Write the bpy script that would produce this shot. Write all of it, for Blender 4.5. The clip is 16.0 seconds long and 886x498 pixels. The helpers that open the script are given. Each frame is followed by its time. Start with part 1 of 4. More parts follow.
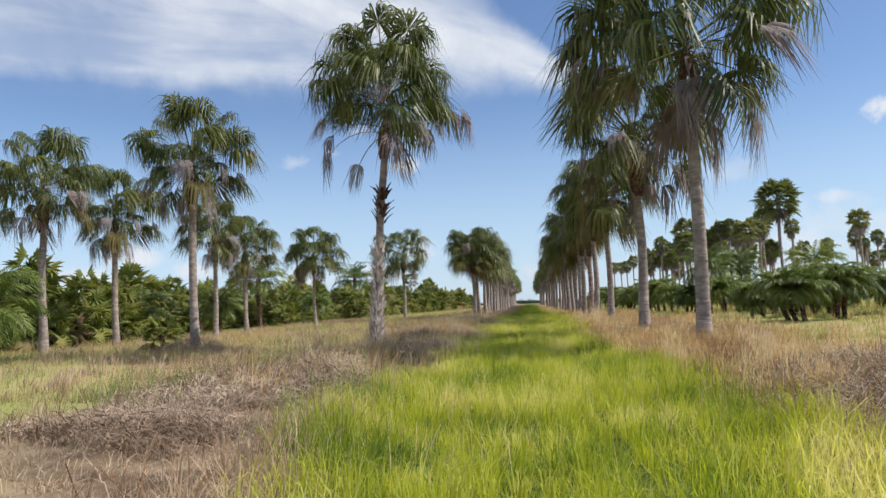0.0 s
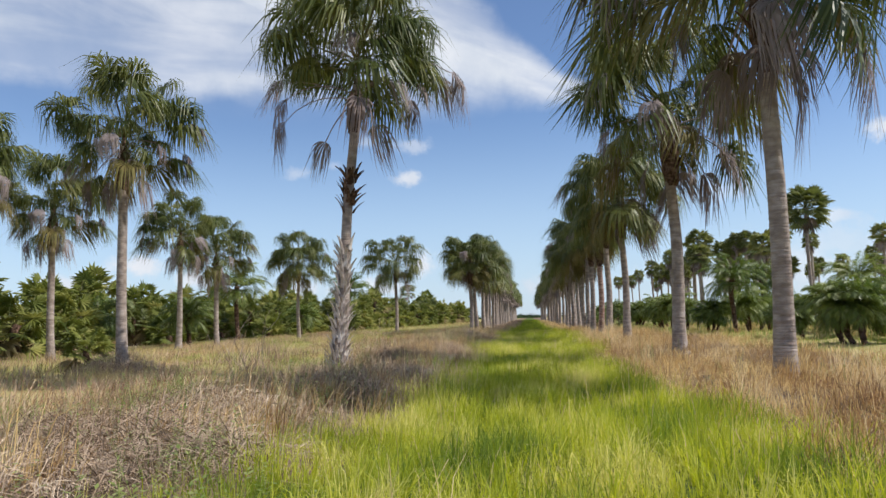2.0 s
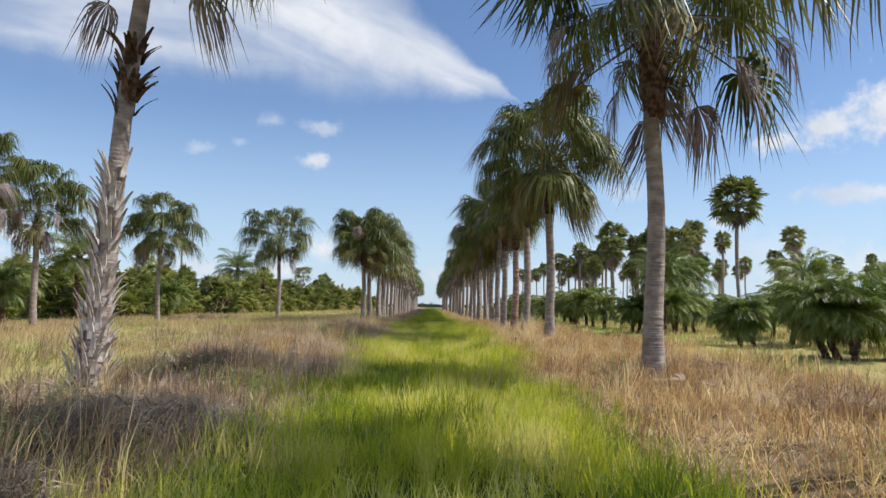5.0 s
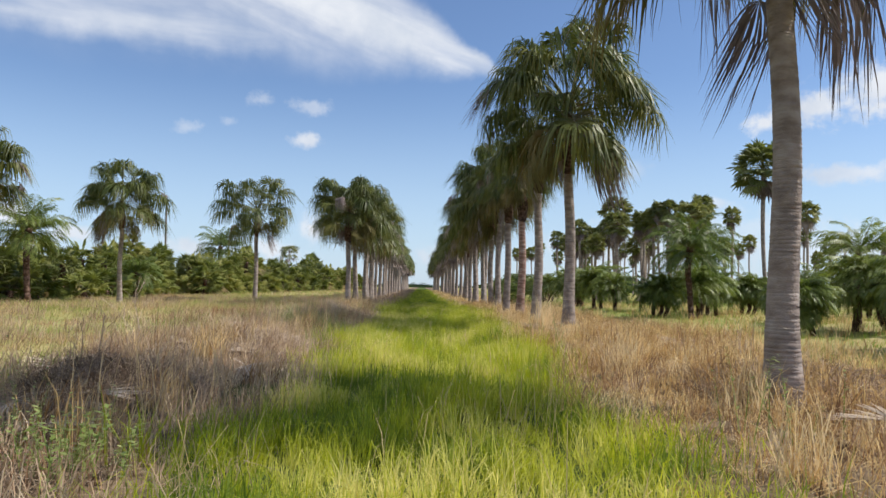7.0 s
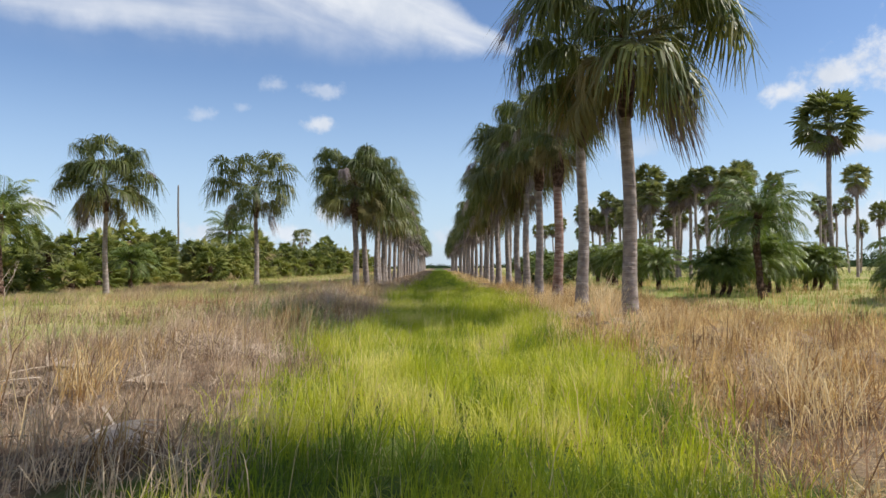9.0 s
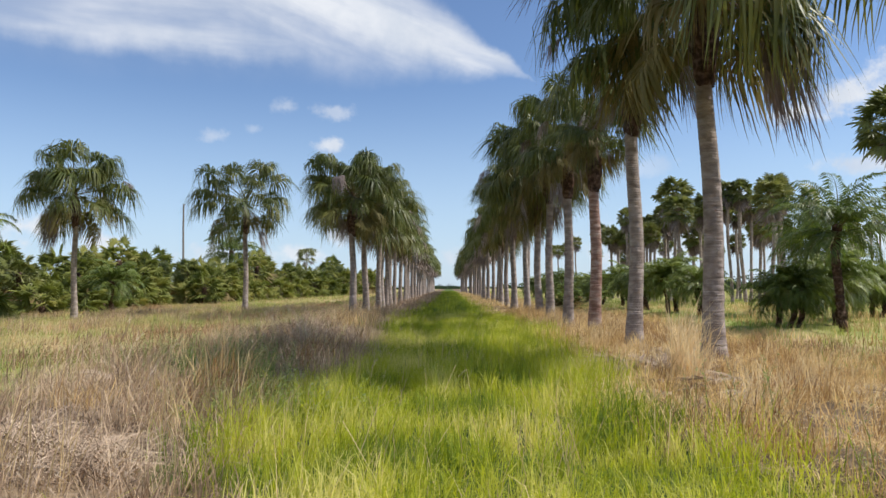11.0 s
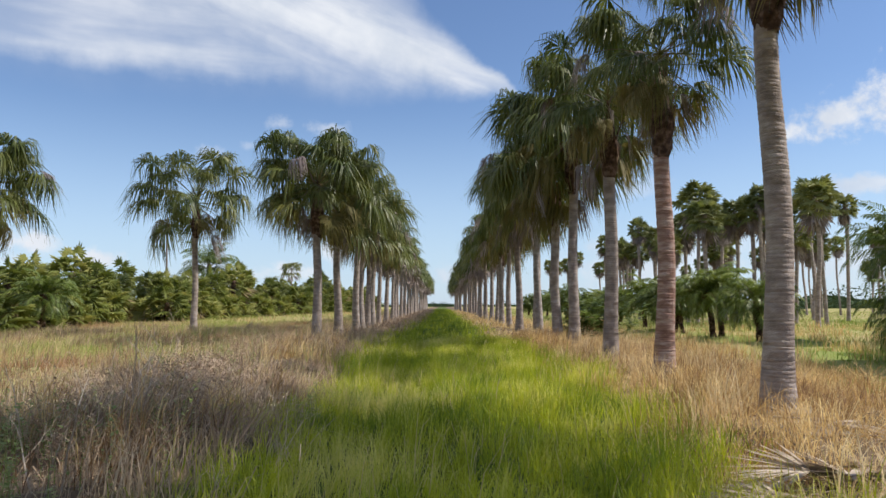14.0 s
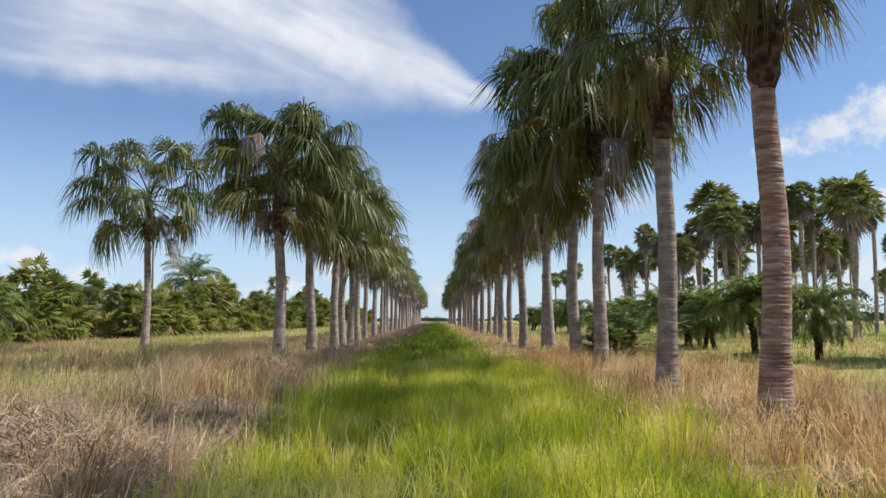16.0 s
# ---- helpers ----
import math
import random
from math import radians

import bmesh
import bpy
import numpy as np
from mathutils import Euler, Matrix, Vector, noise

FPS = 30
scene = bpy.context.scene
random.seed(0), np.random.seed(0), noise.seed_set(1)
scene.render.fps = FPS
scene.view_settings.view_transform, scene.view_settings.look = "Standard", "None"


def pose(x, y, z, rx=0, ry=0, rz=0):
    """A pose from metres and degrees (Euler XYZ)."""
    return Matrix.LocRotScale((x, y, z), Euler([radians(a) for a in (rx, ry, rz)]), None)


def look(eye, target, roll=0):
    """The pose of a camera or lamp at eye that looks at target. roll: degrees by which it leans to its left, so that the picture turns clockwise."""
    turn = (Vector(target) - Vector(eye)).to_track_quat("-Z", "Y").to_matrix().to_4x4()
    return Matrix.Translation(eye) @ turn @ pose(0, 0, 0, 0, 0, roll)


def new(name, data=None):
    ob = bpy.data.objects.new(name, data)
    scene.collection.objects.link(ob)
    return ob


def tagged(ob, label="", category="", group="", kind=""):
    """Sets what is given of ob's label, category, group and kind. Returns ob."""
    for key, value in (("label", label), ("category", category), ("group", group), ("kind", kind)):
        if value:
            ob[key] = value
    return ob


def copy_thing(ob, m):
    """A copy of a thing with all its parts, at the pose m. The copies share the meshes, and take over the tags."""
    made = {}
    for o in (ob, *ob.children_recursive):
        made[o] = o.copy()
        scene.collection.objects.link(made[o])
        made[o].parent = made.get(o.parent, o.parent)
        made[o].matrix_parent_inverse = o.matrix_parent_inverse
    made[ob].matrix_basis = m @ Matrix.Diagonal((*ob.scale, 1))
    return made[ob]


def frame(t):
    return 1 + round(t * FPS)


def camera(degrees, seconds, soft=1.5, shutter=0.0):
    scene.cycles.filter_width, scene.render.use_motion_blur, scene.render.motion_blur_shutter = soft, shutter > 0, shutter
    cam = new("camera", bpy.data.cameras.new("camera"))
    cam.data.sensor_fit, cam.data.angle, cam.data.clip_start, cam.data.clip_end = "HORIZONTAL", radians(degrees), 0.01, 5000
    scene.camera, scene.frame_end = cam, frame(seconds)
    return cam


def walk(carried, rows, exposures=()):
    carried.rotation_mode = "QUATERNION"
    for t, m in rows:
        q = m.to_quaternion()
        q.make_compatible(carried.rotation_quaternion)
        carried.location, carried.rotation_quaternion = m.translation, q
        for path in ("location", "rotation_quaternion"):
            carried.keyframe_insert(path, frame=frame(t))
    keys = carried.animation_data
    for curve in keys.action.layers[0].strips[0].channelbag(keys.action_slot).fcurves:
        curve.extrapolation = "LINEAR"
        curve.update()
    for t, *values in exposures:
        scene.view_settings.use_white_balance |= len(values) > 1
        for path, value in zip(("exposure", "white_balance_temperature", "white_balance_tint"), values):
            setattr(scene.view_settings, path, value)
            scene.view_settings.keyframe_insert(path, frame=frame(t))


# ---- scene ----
cam = camera(63.7, 16.0, soft=1.5)
METRES, EYE, TILT, LEAN, TURN = 40.0, 1.45, 1.65, 0.0, 6.68
ROWS = [
    (0.0, 0.0, 0.0, 0.0, 0.12, 2.85, 2.46),
    (0.5, 0.0027, 0.0318, -0.0006, 0.79, 3.05, 2.5),
    (1.0, 0.005, 0.0649, -0.0017, 1.18, 3.25, 2.26),
    (1.5, 0.0083, 0.0973, -0.0032, 1.0, 3.52, 1.93),
    (2.0, 0.0116, 0.1299, -0.0038, 0.15, 3.9, 1.57),
    (2.5, 0.015, 0.1609, -0.0042, -1.25, 4.18, 1.31),
    (3.0, 0.0188, 0.1928, -0.005, -2.94, 4.19, 1.01),
    (3.5, 0.0236, 0.2254, -0.0071, -4.62, 3.91, 0.64),
    (4.0, 0.0279, 0.257, -0.0076, -6.02, 3.58, 0.03),
    (6.5, 0.0449, 0.415, -0.0115, -8.48, 1.72, -1.61),
    (7.0, 0.0475, 0.445, -0.0127, -8.39, 1.32, -1.12),
    (7.5, 0.0508, 0.4757, -0.0124, -8.03, 0.9, -0.7),
    (8.0, 0.0542, 0.5079, -0.0143, -7.66, 0.27, -0.26),
    (8.5, 0.0585, 0.5398, -0.0156, -7.34, -0.32, 0.16),
    (11.0, 0.0768, 0.6906, -0.0178, -6.27, 1.4, 0.33),
    (11.5, 0.0808, 0.7223, -0.0188, -6.39, 2.02, 0.37),
    (12.0, 0.0848, 0.7521, -0.02, -6.55, 2.4, 0.53),
    (12.5, 0.089, 0.7831, -0.0211, -6.71, 2.42, 0.66),
    (13.0, 0.0931, 0.8135, -0.0226, -6.79, 2.4, 0.51),
    (13.5, 0.0971, 0.844, -0.0234, -6.84, 2.46, 0.32),
    (14.0, 0.1001, 0.8733, -0.0246, -6.77, 2.83, 0.0),
    (14.5, 0.1043, 0.902, -0.0251, -6.63, 3.46, -0.09),
    (15.0, 0.1079, 0.9316, -0.0267, -6.68, 4.13, -0.02),
    (15.5, 0.1128, 0.9618, -0.0279, -6.89, 4.39, 0.11),
    (16.0, 0.1159, 0.9924, -0.0294, -7.25, 3.97, 0.23),
]
walk(cam, [(t, pose(0, 0, EYE, TILT, LEAN, TURN) @ pose(METRES * x, METRES * y, METRES * z, 90 + pitch, roll, yaw)) for t, x, y, z, yaw, pitch, roll in ROWS])

# ---- world, sun, exposure ----
SUN_AZ, SUN_EL = 91.0, 48.5          # degrees from +y towards +x, and up
EXPOSURE = 0.25


def build_world():
    world = bpy.data.worlds.new("sky")
    scene.world = world
    world.use_nodes = True
    nt = world.node_tree
    nt.nodes.clear()
    N, L = nt.nodes, nt.links

    def put(sock, v):
        if isinstance(v, bpy.types.NodeSocket):
            L.new(v, sock)
        else:
            sock.default_value = v

    def m(op, a, b=0.0, c=0.0, clamp=False):
        n = N.new("ShaderNodeMath")
        n.operation, n.use_clamp = op, clamp
        for s, v in zip(n.inputs, (a, b, c)):
            put(s, v)
        return n.outputs[0]

    def step(v, lo, hi):
        n = N.new("ShaderNodeMapRange")
        n.interpolation_type = "SMOOTHSTEP"
        for k, x in ((0, v), (1, lo), (2, hi)):
            put(n.inputs[k], x)
        return n.outputs[0]

    def fbm(vec, scale, detail, rough=0.55):
        n = N.new("ShaderNodeTexNoise")
        n.inputs["Scale"].default_value, n.inputs["Detail"].default_value = scale, detail
        n.inputs["Roughness"].default_value = rough
        L.new(vec, n.inputs["Vector"])
        return n.outputs["Fac"]

    def combine(a, b, c=0.0):
        n = N.new("ShaderNodeCombineXYZ")
        for s, v in zip(n.inputs, (a, b, c)):
            put(s, v)
        return n.outputs[0]

    def blend(fac, a, b):
        n = N.new("ShaderNodeMix")
        n.data_type = "RGBA"
        put(n.inputs[0], fac)
        put(n.inputs[6], a)
        put(n.inputs[7], b)
        return n.outputs[2]

    co = N.new("ShaderNodeTexCoord")
    sep = N.new("ShaderNodeSeparateXYZ")
    L.new(co.outputs["Generated"], sep.inputs[0])
    u = m("MULTIPLY", m("ARCTAN2", sep.outputs[0], sep.outputs[1]), 57.2958)
    v = m("MULTIPLY", m("ARCSINE", sep.outputs[2]), 57.2958)
    p = combine(u, v)
    wob = m("SUBTRACT", fbm(p, 0.16, 5), 0.5)
    wob2 = m("SUBTRACT", fbm(combine(v, u, 7.0), 0.16, 5), 0.5)
    # the broad streak of high cloud: a band that comes down to a point, and a flat bank beside it
    su = m("ADD", u, m("MULTIPLY", wob2, 4.0))
    sv = m("ADD", v, m("MULTIPLY", wob, 3.4))
    half = m("MAXIMUM", m("MULTIPLY", m("SUBTRACT", 7.3, su), 0.36), 0.05)
    off = m("DIVIDE", m("ABSOLUTE", m("SUBTRACT", sv, m("SUBTRACT", 19.3, m("MULTIPLY", su, 0.42)))), half)
    along = combine(m("ADD", m("MULTIPLY", u, 0.05), m("MULTIPLY", v, -0.03)), m("ADD", m("MULTIPLY", v, 0.3), m("MULTIPLY", u, 0.11)), 3.0)
    fibre = fbm(along, 1.0, 6, 0.55)
    band = m("MULTIPLY", step(off, 1.3, 0.25), m("ADD", 0.5, m("MULTIPLY", step(fibre, 0.3, 0.62), 0.5)))
    band = m("MULTIPLY", band, step(u, 8.0, 4.0))
    flat = m("MULTIPLY", step(sv, 16.2, 18.6), step(su, -4.0, -15.0))
    fibre2 = fbm(combine(m("MULTIPLY", u, 0.05), m("MULTIPLY", v, 0.28), 9.0), 1.0, 5, 0.5)
    flat = m("MULTIPLY", flat, m("ADD", 0.34, m("MULTIPLY", step(fibre2, 0.35, 0.62), 0.46)))
    veil = m("MAXIMUM", band, flat)
    # separate fair-weather clouds: centre, half widths, fullness
    high = [(26.3, 12.2, 2.3, 1.0, 1.0), (29.4, 12.9, 3.2, 1.7, 1.0), (33, 13.8, 3.8, 2.5, 1.0), (38, 15.5, 5.5, 3.2, 1.0), (31, 8.3, 5.0, 1.0, 0.8), (15.6, 9.0, 3.0, 1.3, 0.3), (22.5, 6.5, 1.6, 0.6, 0.6), (23, 4.5, 9.0, 2.0, 0.35),
            (-9.3, 11.3, 1.8, 0.75, 0.9), (-9.3, 13.8, 2.2, 0.8, 0.5), (-13, 14.1, 1.2, 0.8, 0.4), (-18.4, 11.6, 1.3, 0.7, 0.4), (-15.3, 12.3, 0.8, 0.5, 0.25)]
    low = [(-30, 4.3, 2.6, 1.2, 1.0), (-26, 3.4, 2.2, 0.9, 0.9), (-34, 3.0, 3.0, 1.2, 0.9), (-18, 2.6, 3.0, 0.9, 0.8), (-8.5, 4.4, 1.7, 1.5, 1.0),
           (-12, 2.6, 3.0, 1.0, 0.8), (2, 2.4, 4.0, 1.3, 0.7), (17, 3.0, 9, 2.6, 0.6), (30, 3.0, 8, 2.2, 0.6)]
    blobs = high + low
    fine = m("SUBTRACT", fbm(p, 0.7, 6, 0.6), 0.5)
    total = veil
    for bu, bv, ru, rv, full in blobs:
        du = m("DIVIDE", m("SUBTRACT", u, bu), ru)
        dv = m("DIVIDE", m("SUBTRACT", v, bv), rv)
        r = m("SQRT", m("ADD", m("MULTIPLY", du, du), m("MULTIPLY", dv, dv)))
        dens = m("MULTIPLY", step(m("ADD", m("SUBTRACT", 1.0, r), m("MULTIPLY", fine, 2.2)), 0.0, 0.9), full)
        total = m("MAXIMUM", total, dens)
    above = step(v, 0.2, 1.5)
    total = m("MULTIPLY", total, above)
    sky = N.new("ShaderNodeTexSky")
    sky.sky_type, sky.sun_disc = "NISHITA", False
    sky.sun_elevation, sky.sun_rotation = radians(SUN_EL), radians(SUN_AZ)
    sky.air_density, sky.dust_density, sky.ozone_density = 1.0, 0.3, 2.8
    white = blend(step(wob, -0.3, 0.25), (5.0, 5.6, 6.6, 1), (7.5, 7.7, 8.1, 1))
    tint = N.new("ShaderNodeMix")
    tint.data_type, tint.blend_type = "RGBA", "MULTIPLY"
    tint.inputs[0].default_value = 1.0
    L.new(sky.outputs[0], tint.inputs[6])
    tint.inputs[7].default_value = (0.98, 1.03, 1.15, 1)
    # pale blue haze above the horizon
    haze = m("MULTIPLY", m("SUBTRACT", 1.0, step(v, 0.0, 17.0)), 0.66)
    clear = blend(haze, tint.outputs[2], (4.8, 6.3, 8.1, 1))
    col = blend(total, clear, white)
    bg = N.new("ShaderNodeBackground")
    bg.inputs["Strength"].default_value = 0.1
    L.new(col, bg.inputs["Color"])
    out = N.new("ShaderNodeOutputWorld")
    L.new(bg.outputs[0], out.inputs[0])


build_world()
sun = new("sun", bpy.data.lights.new("sun", "SUN"))
sun.data.energy, sun.data.angle, sun.data.color = 4.8, radians(0.53), (1.0, 0.95, 0.86)
_a, _e = radians(SUN_AZ), radians(SUN_EL)
sun.matrix_world = look((math.sin(_a) * math.cos(_e) * 50, math.cos(_a) * math.cos(_e) * 50, math.sin(_e) * 50), (0, 0, 0))
scene.view_settings.exposure = EXPOSURE


# ---- materials ----
def material(name, stops, rough=0.8, scale=8.0, detail=5.0, through_light=0.0, bump=0.0, bump_scale=60.0, piece=0.5, stretch=(1, 1, 1), spec=0.15):
    """Colours in stops are mixed by noise in object space, by the piece and by the object."""
    mat = bpy.data.materials.new(name)
    mat.use_nodes = True
    nt = mat.node_tree
    nt.nodes.clear()
    N, L = nt.nodes, nt.links
    co = N.new("ShaderNodeNewGeometry")
    mp = N.new("ShaderNodeMapping")
    mp.inputs["Scale"].default_value = stretch
    L.new(co.outputs["Position"], mp.inputs["Vector"])
    nz = N.new("ShaderNodeTexNoise")
    nz.inputs["Scale"].default_value, nz.inputs["Detail"].default_value = scale, detail
    L.new(mp.outputs[0], nz.inputs["Vector"])
    info = N.new("ShaderNodeObjectInfo")
    mix1 = N.new("ShaderNodeMix")
    mix1.inputs[0].default_value = 0.5
    L.new(co.outputs["Random Per Island"], mix1.inputs[2])
    L.new(info.outputs["Random"], mix1.inputs[3])
    spread = N.new("ShaderNodeMapRange")
    for k, val in ((1, 0.34), (2, 0.66)):
        spread.inputs[k].default_value = val
    L.new(nz.outputs["Fac"], spread.inputs[0])
    mix2 = N.new("ShaderNodeMix")
    mix2.inputs[0].default_value = piece
    L.new(spread.outputs[0], mix2.inputs[2])
    L.new(mix1.outputs[0], mix2.inputs[3])
    ramp = N.new("ShaderNodeValToRGB")
    el = ramp.color_ramp.elements
    while len(el) < len(stops):
        el.new(0.5)
    for k, c in enumerate(stops):
        el[k].position = k / max(1, len(stops) - 1) * 0.8 + 0.1
        el[k].color = (*c, 1)
    L.new(mix2.outputs[0], ramp.inputs[0])
    bs = N.new("ShaderNodeBsdfPrincipled")
    bs.inputs["Roughness"].default_value = rough
    bs.inputs["Specular IOR Level"].default_value = spec
    L.new(ramp.outputs[0], bs.inputs["Base Color"])
    shader = bs.outputs[0]
    if bump:
        bn = N.new("ShaderNodeTexNoise")
        bn.inputs["Scale"].default_value, bn.inputs["Detail"].default_value = bump_scale, 4
        L.new(mp.outputs[0], bn.inputs["Vector"])
        bp = N.new("ShaderNodeBump")
        bp.inputs["Strength"].default_value, bp.inputs["Distance"].default_value = bump, 0.02
        L.new(bn.outputs["Fac"], bp.inputs["Height"])
        L.new(bp.outputs[0], bs.inputs["Normal"])
    if through_light:
        tr = N.new("ShaderNodeBsdfTranslucent")
        hs = N.new("ShaderNodeHueSaturation")
        hs.inputs["Value"].default_value = 1.5
        hs.inputs["Saturation"].default_value = 1.1
        L.new(ramp.outputs[0], hs.inputs["Color"])
        L.new(hs.outputs[0], tr.inputs["Color"])
        ms = N.new("ShaderNodeMixShader")
        ms.inputs[0].default_value = through_light
        L.new(shader, ms.inputs[1])
        L.new(tr.outputs[0], ms.inputs[2])
        shader = ms.outputs[0]
    out = N.new("ShaderNodeOutputMaterial")
    L.new(shader, out.inputs[0])
    return mat


M_TRUNK = material("ringed_trunk", [(0.2, 0.16, 0.14), (0.31, 0.254, 0.225), (0.43, 0.37, 0.335)], 0.9, 3.0, 8, bump=0.6, bump_scale=26, piece=0.4, stretch=(1.3, 1.3, 2.4))
M_BARK = material("reddish_ringed_bark", [(0.19, 0.105, 0.08), (0.32, 0.2, 0.16), (0.47, 0.36, 0.31)], 0.9, 3.0, 8, bump=0.7, bump_scale=26, piece=0.3, stretch=(1.0, 1.0, 4.0))
M_BOOT = material("old_leaf_bases", [(0.2, 0.15, 0.125), (0.48, 0.41, 0.37), (0.7, 0.64, 0.59)], 0.9, 5.0, 5, bump=0.5, piece=0.5)
M_NECK = material("fibrous_neck", [(0.035, 0.022, 0.016), (0.085, 0.05, 0.036), (0.2, 0.13, 0.1)], 0.9, 9.0, 6, bump=0.8, bump_scale=40, piece=0.3)
M_FAN = material("fan_leaf", [(0.026, 0.044, 0.013), (0.064, 0.085, 0.02), (0.122, 0.135, 0.034), (0.22, 0.205, 0.06)], 0.45, 1.2, 3, 0.28, piece=0.6, spec=0.35)
M_FAN_OLD = material("yellowing_fan_leaf", [(0.07, 0.075, 0.025), (0.15, 0.13, 0.045), (0.23, 0.18, 0.08)], 0.55, 2.0, 3, 0.3, piece=0.7)
M_DEAD = material("dead_leaf", [(0.11, 0.083, 0.08), (0.22, 0.175, 0.165), (0.38, 0.325, 0.315)], 0.8, 2.0, 4, 0.1, piece=0.7)
M_WITHER = material("browning_leaf", [(0.09, 0.07, 0.03), (0.19, 0.14, 0.06), (0.3, 0.24, 0.13)], 0.7, 1.5, 4, 0.2, piece=0.7)
M_PETIOLE = material("leaf_stalk", [(0.07, 0.09, 0.03), (0.14, 0.14, 0.05), (0.2, 0.15, 0.08)], 0.5, 3.0, 3, piece=0.6)
M_SABAL = material("cabbage_palm_leaf", [(0.065, 0.085, 0.025), (0.15, 0.168, 0.046), (0.32, 0.31, 0.11)], 0.45, 1.2, 3, 0.3, piece=0.7, spec=0.45)
M_DATE = material("feather_leaf", [(0.055, 0.085, 0.02), (0.12, 0.16, 0.034), (0.25, 0.28, 0.075)], 0.45, 1.2, 3, 0.28, piece=0.7, spec=0.35)
M_YOUNG = material("young_palm_leaf", [(0.06, 0.08, 0.02), (0.17, 0.19, 0.045), (0.38, 0.35, 0.12)], 0.5, 0.7, 3, 0.3, piece=0.65)
M_LANE = material("lush_lane_grass", [(0.06, 0.105, 0.02), (0.19, 0.25, 0.034), (0.43, 0.44, 0.05), (0.66, 0.6, 0.22)], 0.6, 0.7, 5, 0.45, piece=0.36, spec=0.2)
M_DRY = material("dry_grass", [(0.11, 0.06, 0.032), (0.36, 0.225, 0.105), (0.62, 0.45, 0.215), (0.82, 0.68, 0.4)], 0.75, 1.6, 5, 0.35, piece=0.42)
M_RUST = material("rust_brown_weeds", [(0.1, 0.055, 0.032), (0.22, 0.128, 0.075), (0.36, 0.225, 0.135), (0.5, 0.35, 0.21)], 0.8, 0.7, 4, 0.25, piece=0.5)
M_DRYDARK = material("withered_weeds", [(0.13, 0.085, 0.06), (0.3, 0.21, 0.145), (0.5, 0.375, 0.26), (0.65, 0.53, 0.37)], 0.8, 0.9, 4, 0.3, piece=0.45)
M_FIELD = material("field_grass", [(0.17, 0.24, 0.05), (0.33, 0.35, 0.11), (0.52, 0.4, 0.22), (0.42, 0.26, 0.16)], 0.7, 0.16, 5, 0.35, piece=0.22)
M_PASTURE = material("short_green_grass", [(0.13, 0.2, 0.04), (0.22, 0.29, 0.06), (0.36, 0.37, 0.12), (0.48, 0.4, 0.2)], 0.65, 0.25, 4, 0.35, piece=0.45)
M_WEED = material("weed_leaf", [(0.09, 0.13, 0.035), (0.2, 0.25, 0.07), (0.37, 0.39, 0.17)], 0.5, 2.0, 3, 0.35, piece=0.7)
M_TWIG = material("dead_twigs", [(0.14, 0.095, 0.065), (0.34, 0.25, 0.18), (0.6, 0.48, 0.36)], 0.85, 4.0, 4, piece=0.6)
M_LITTER = material("bleached_litter", [(0.22, 0.16, 0.12), (0.42, 0.33, 0.25), (0.64, 0.54, 0.44)], 0.8, 3.0, 4, 0.15, piece=0.7)
M_STRAW = material("pale_straw", [(0.45, 0.33, 0.18), (0.62, 0.48, 0.28), (0.75, 0.62, 0.4)], 0.7, 1.0, 4, 0.35, piece=0.6)
M_WOODS = material("distant_trees", [(0.04, 0.07, 0.03), (0.07, 0.1, 0.045)], 0.8, 0.1, 3, piece=0.5)
M_POLE = material("weathered_pole", [(0.12, 0.1, 0.09), (0.2, 0.17, 0.15)], 0.8, 3.0, 4)


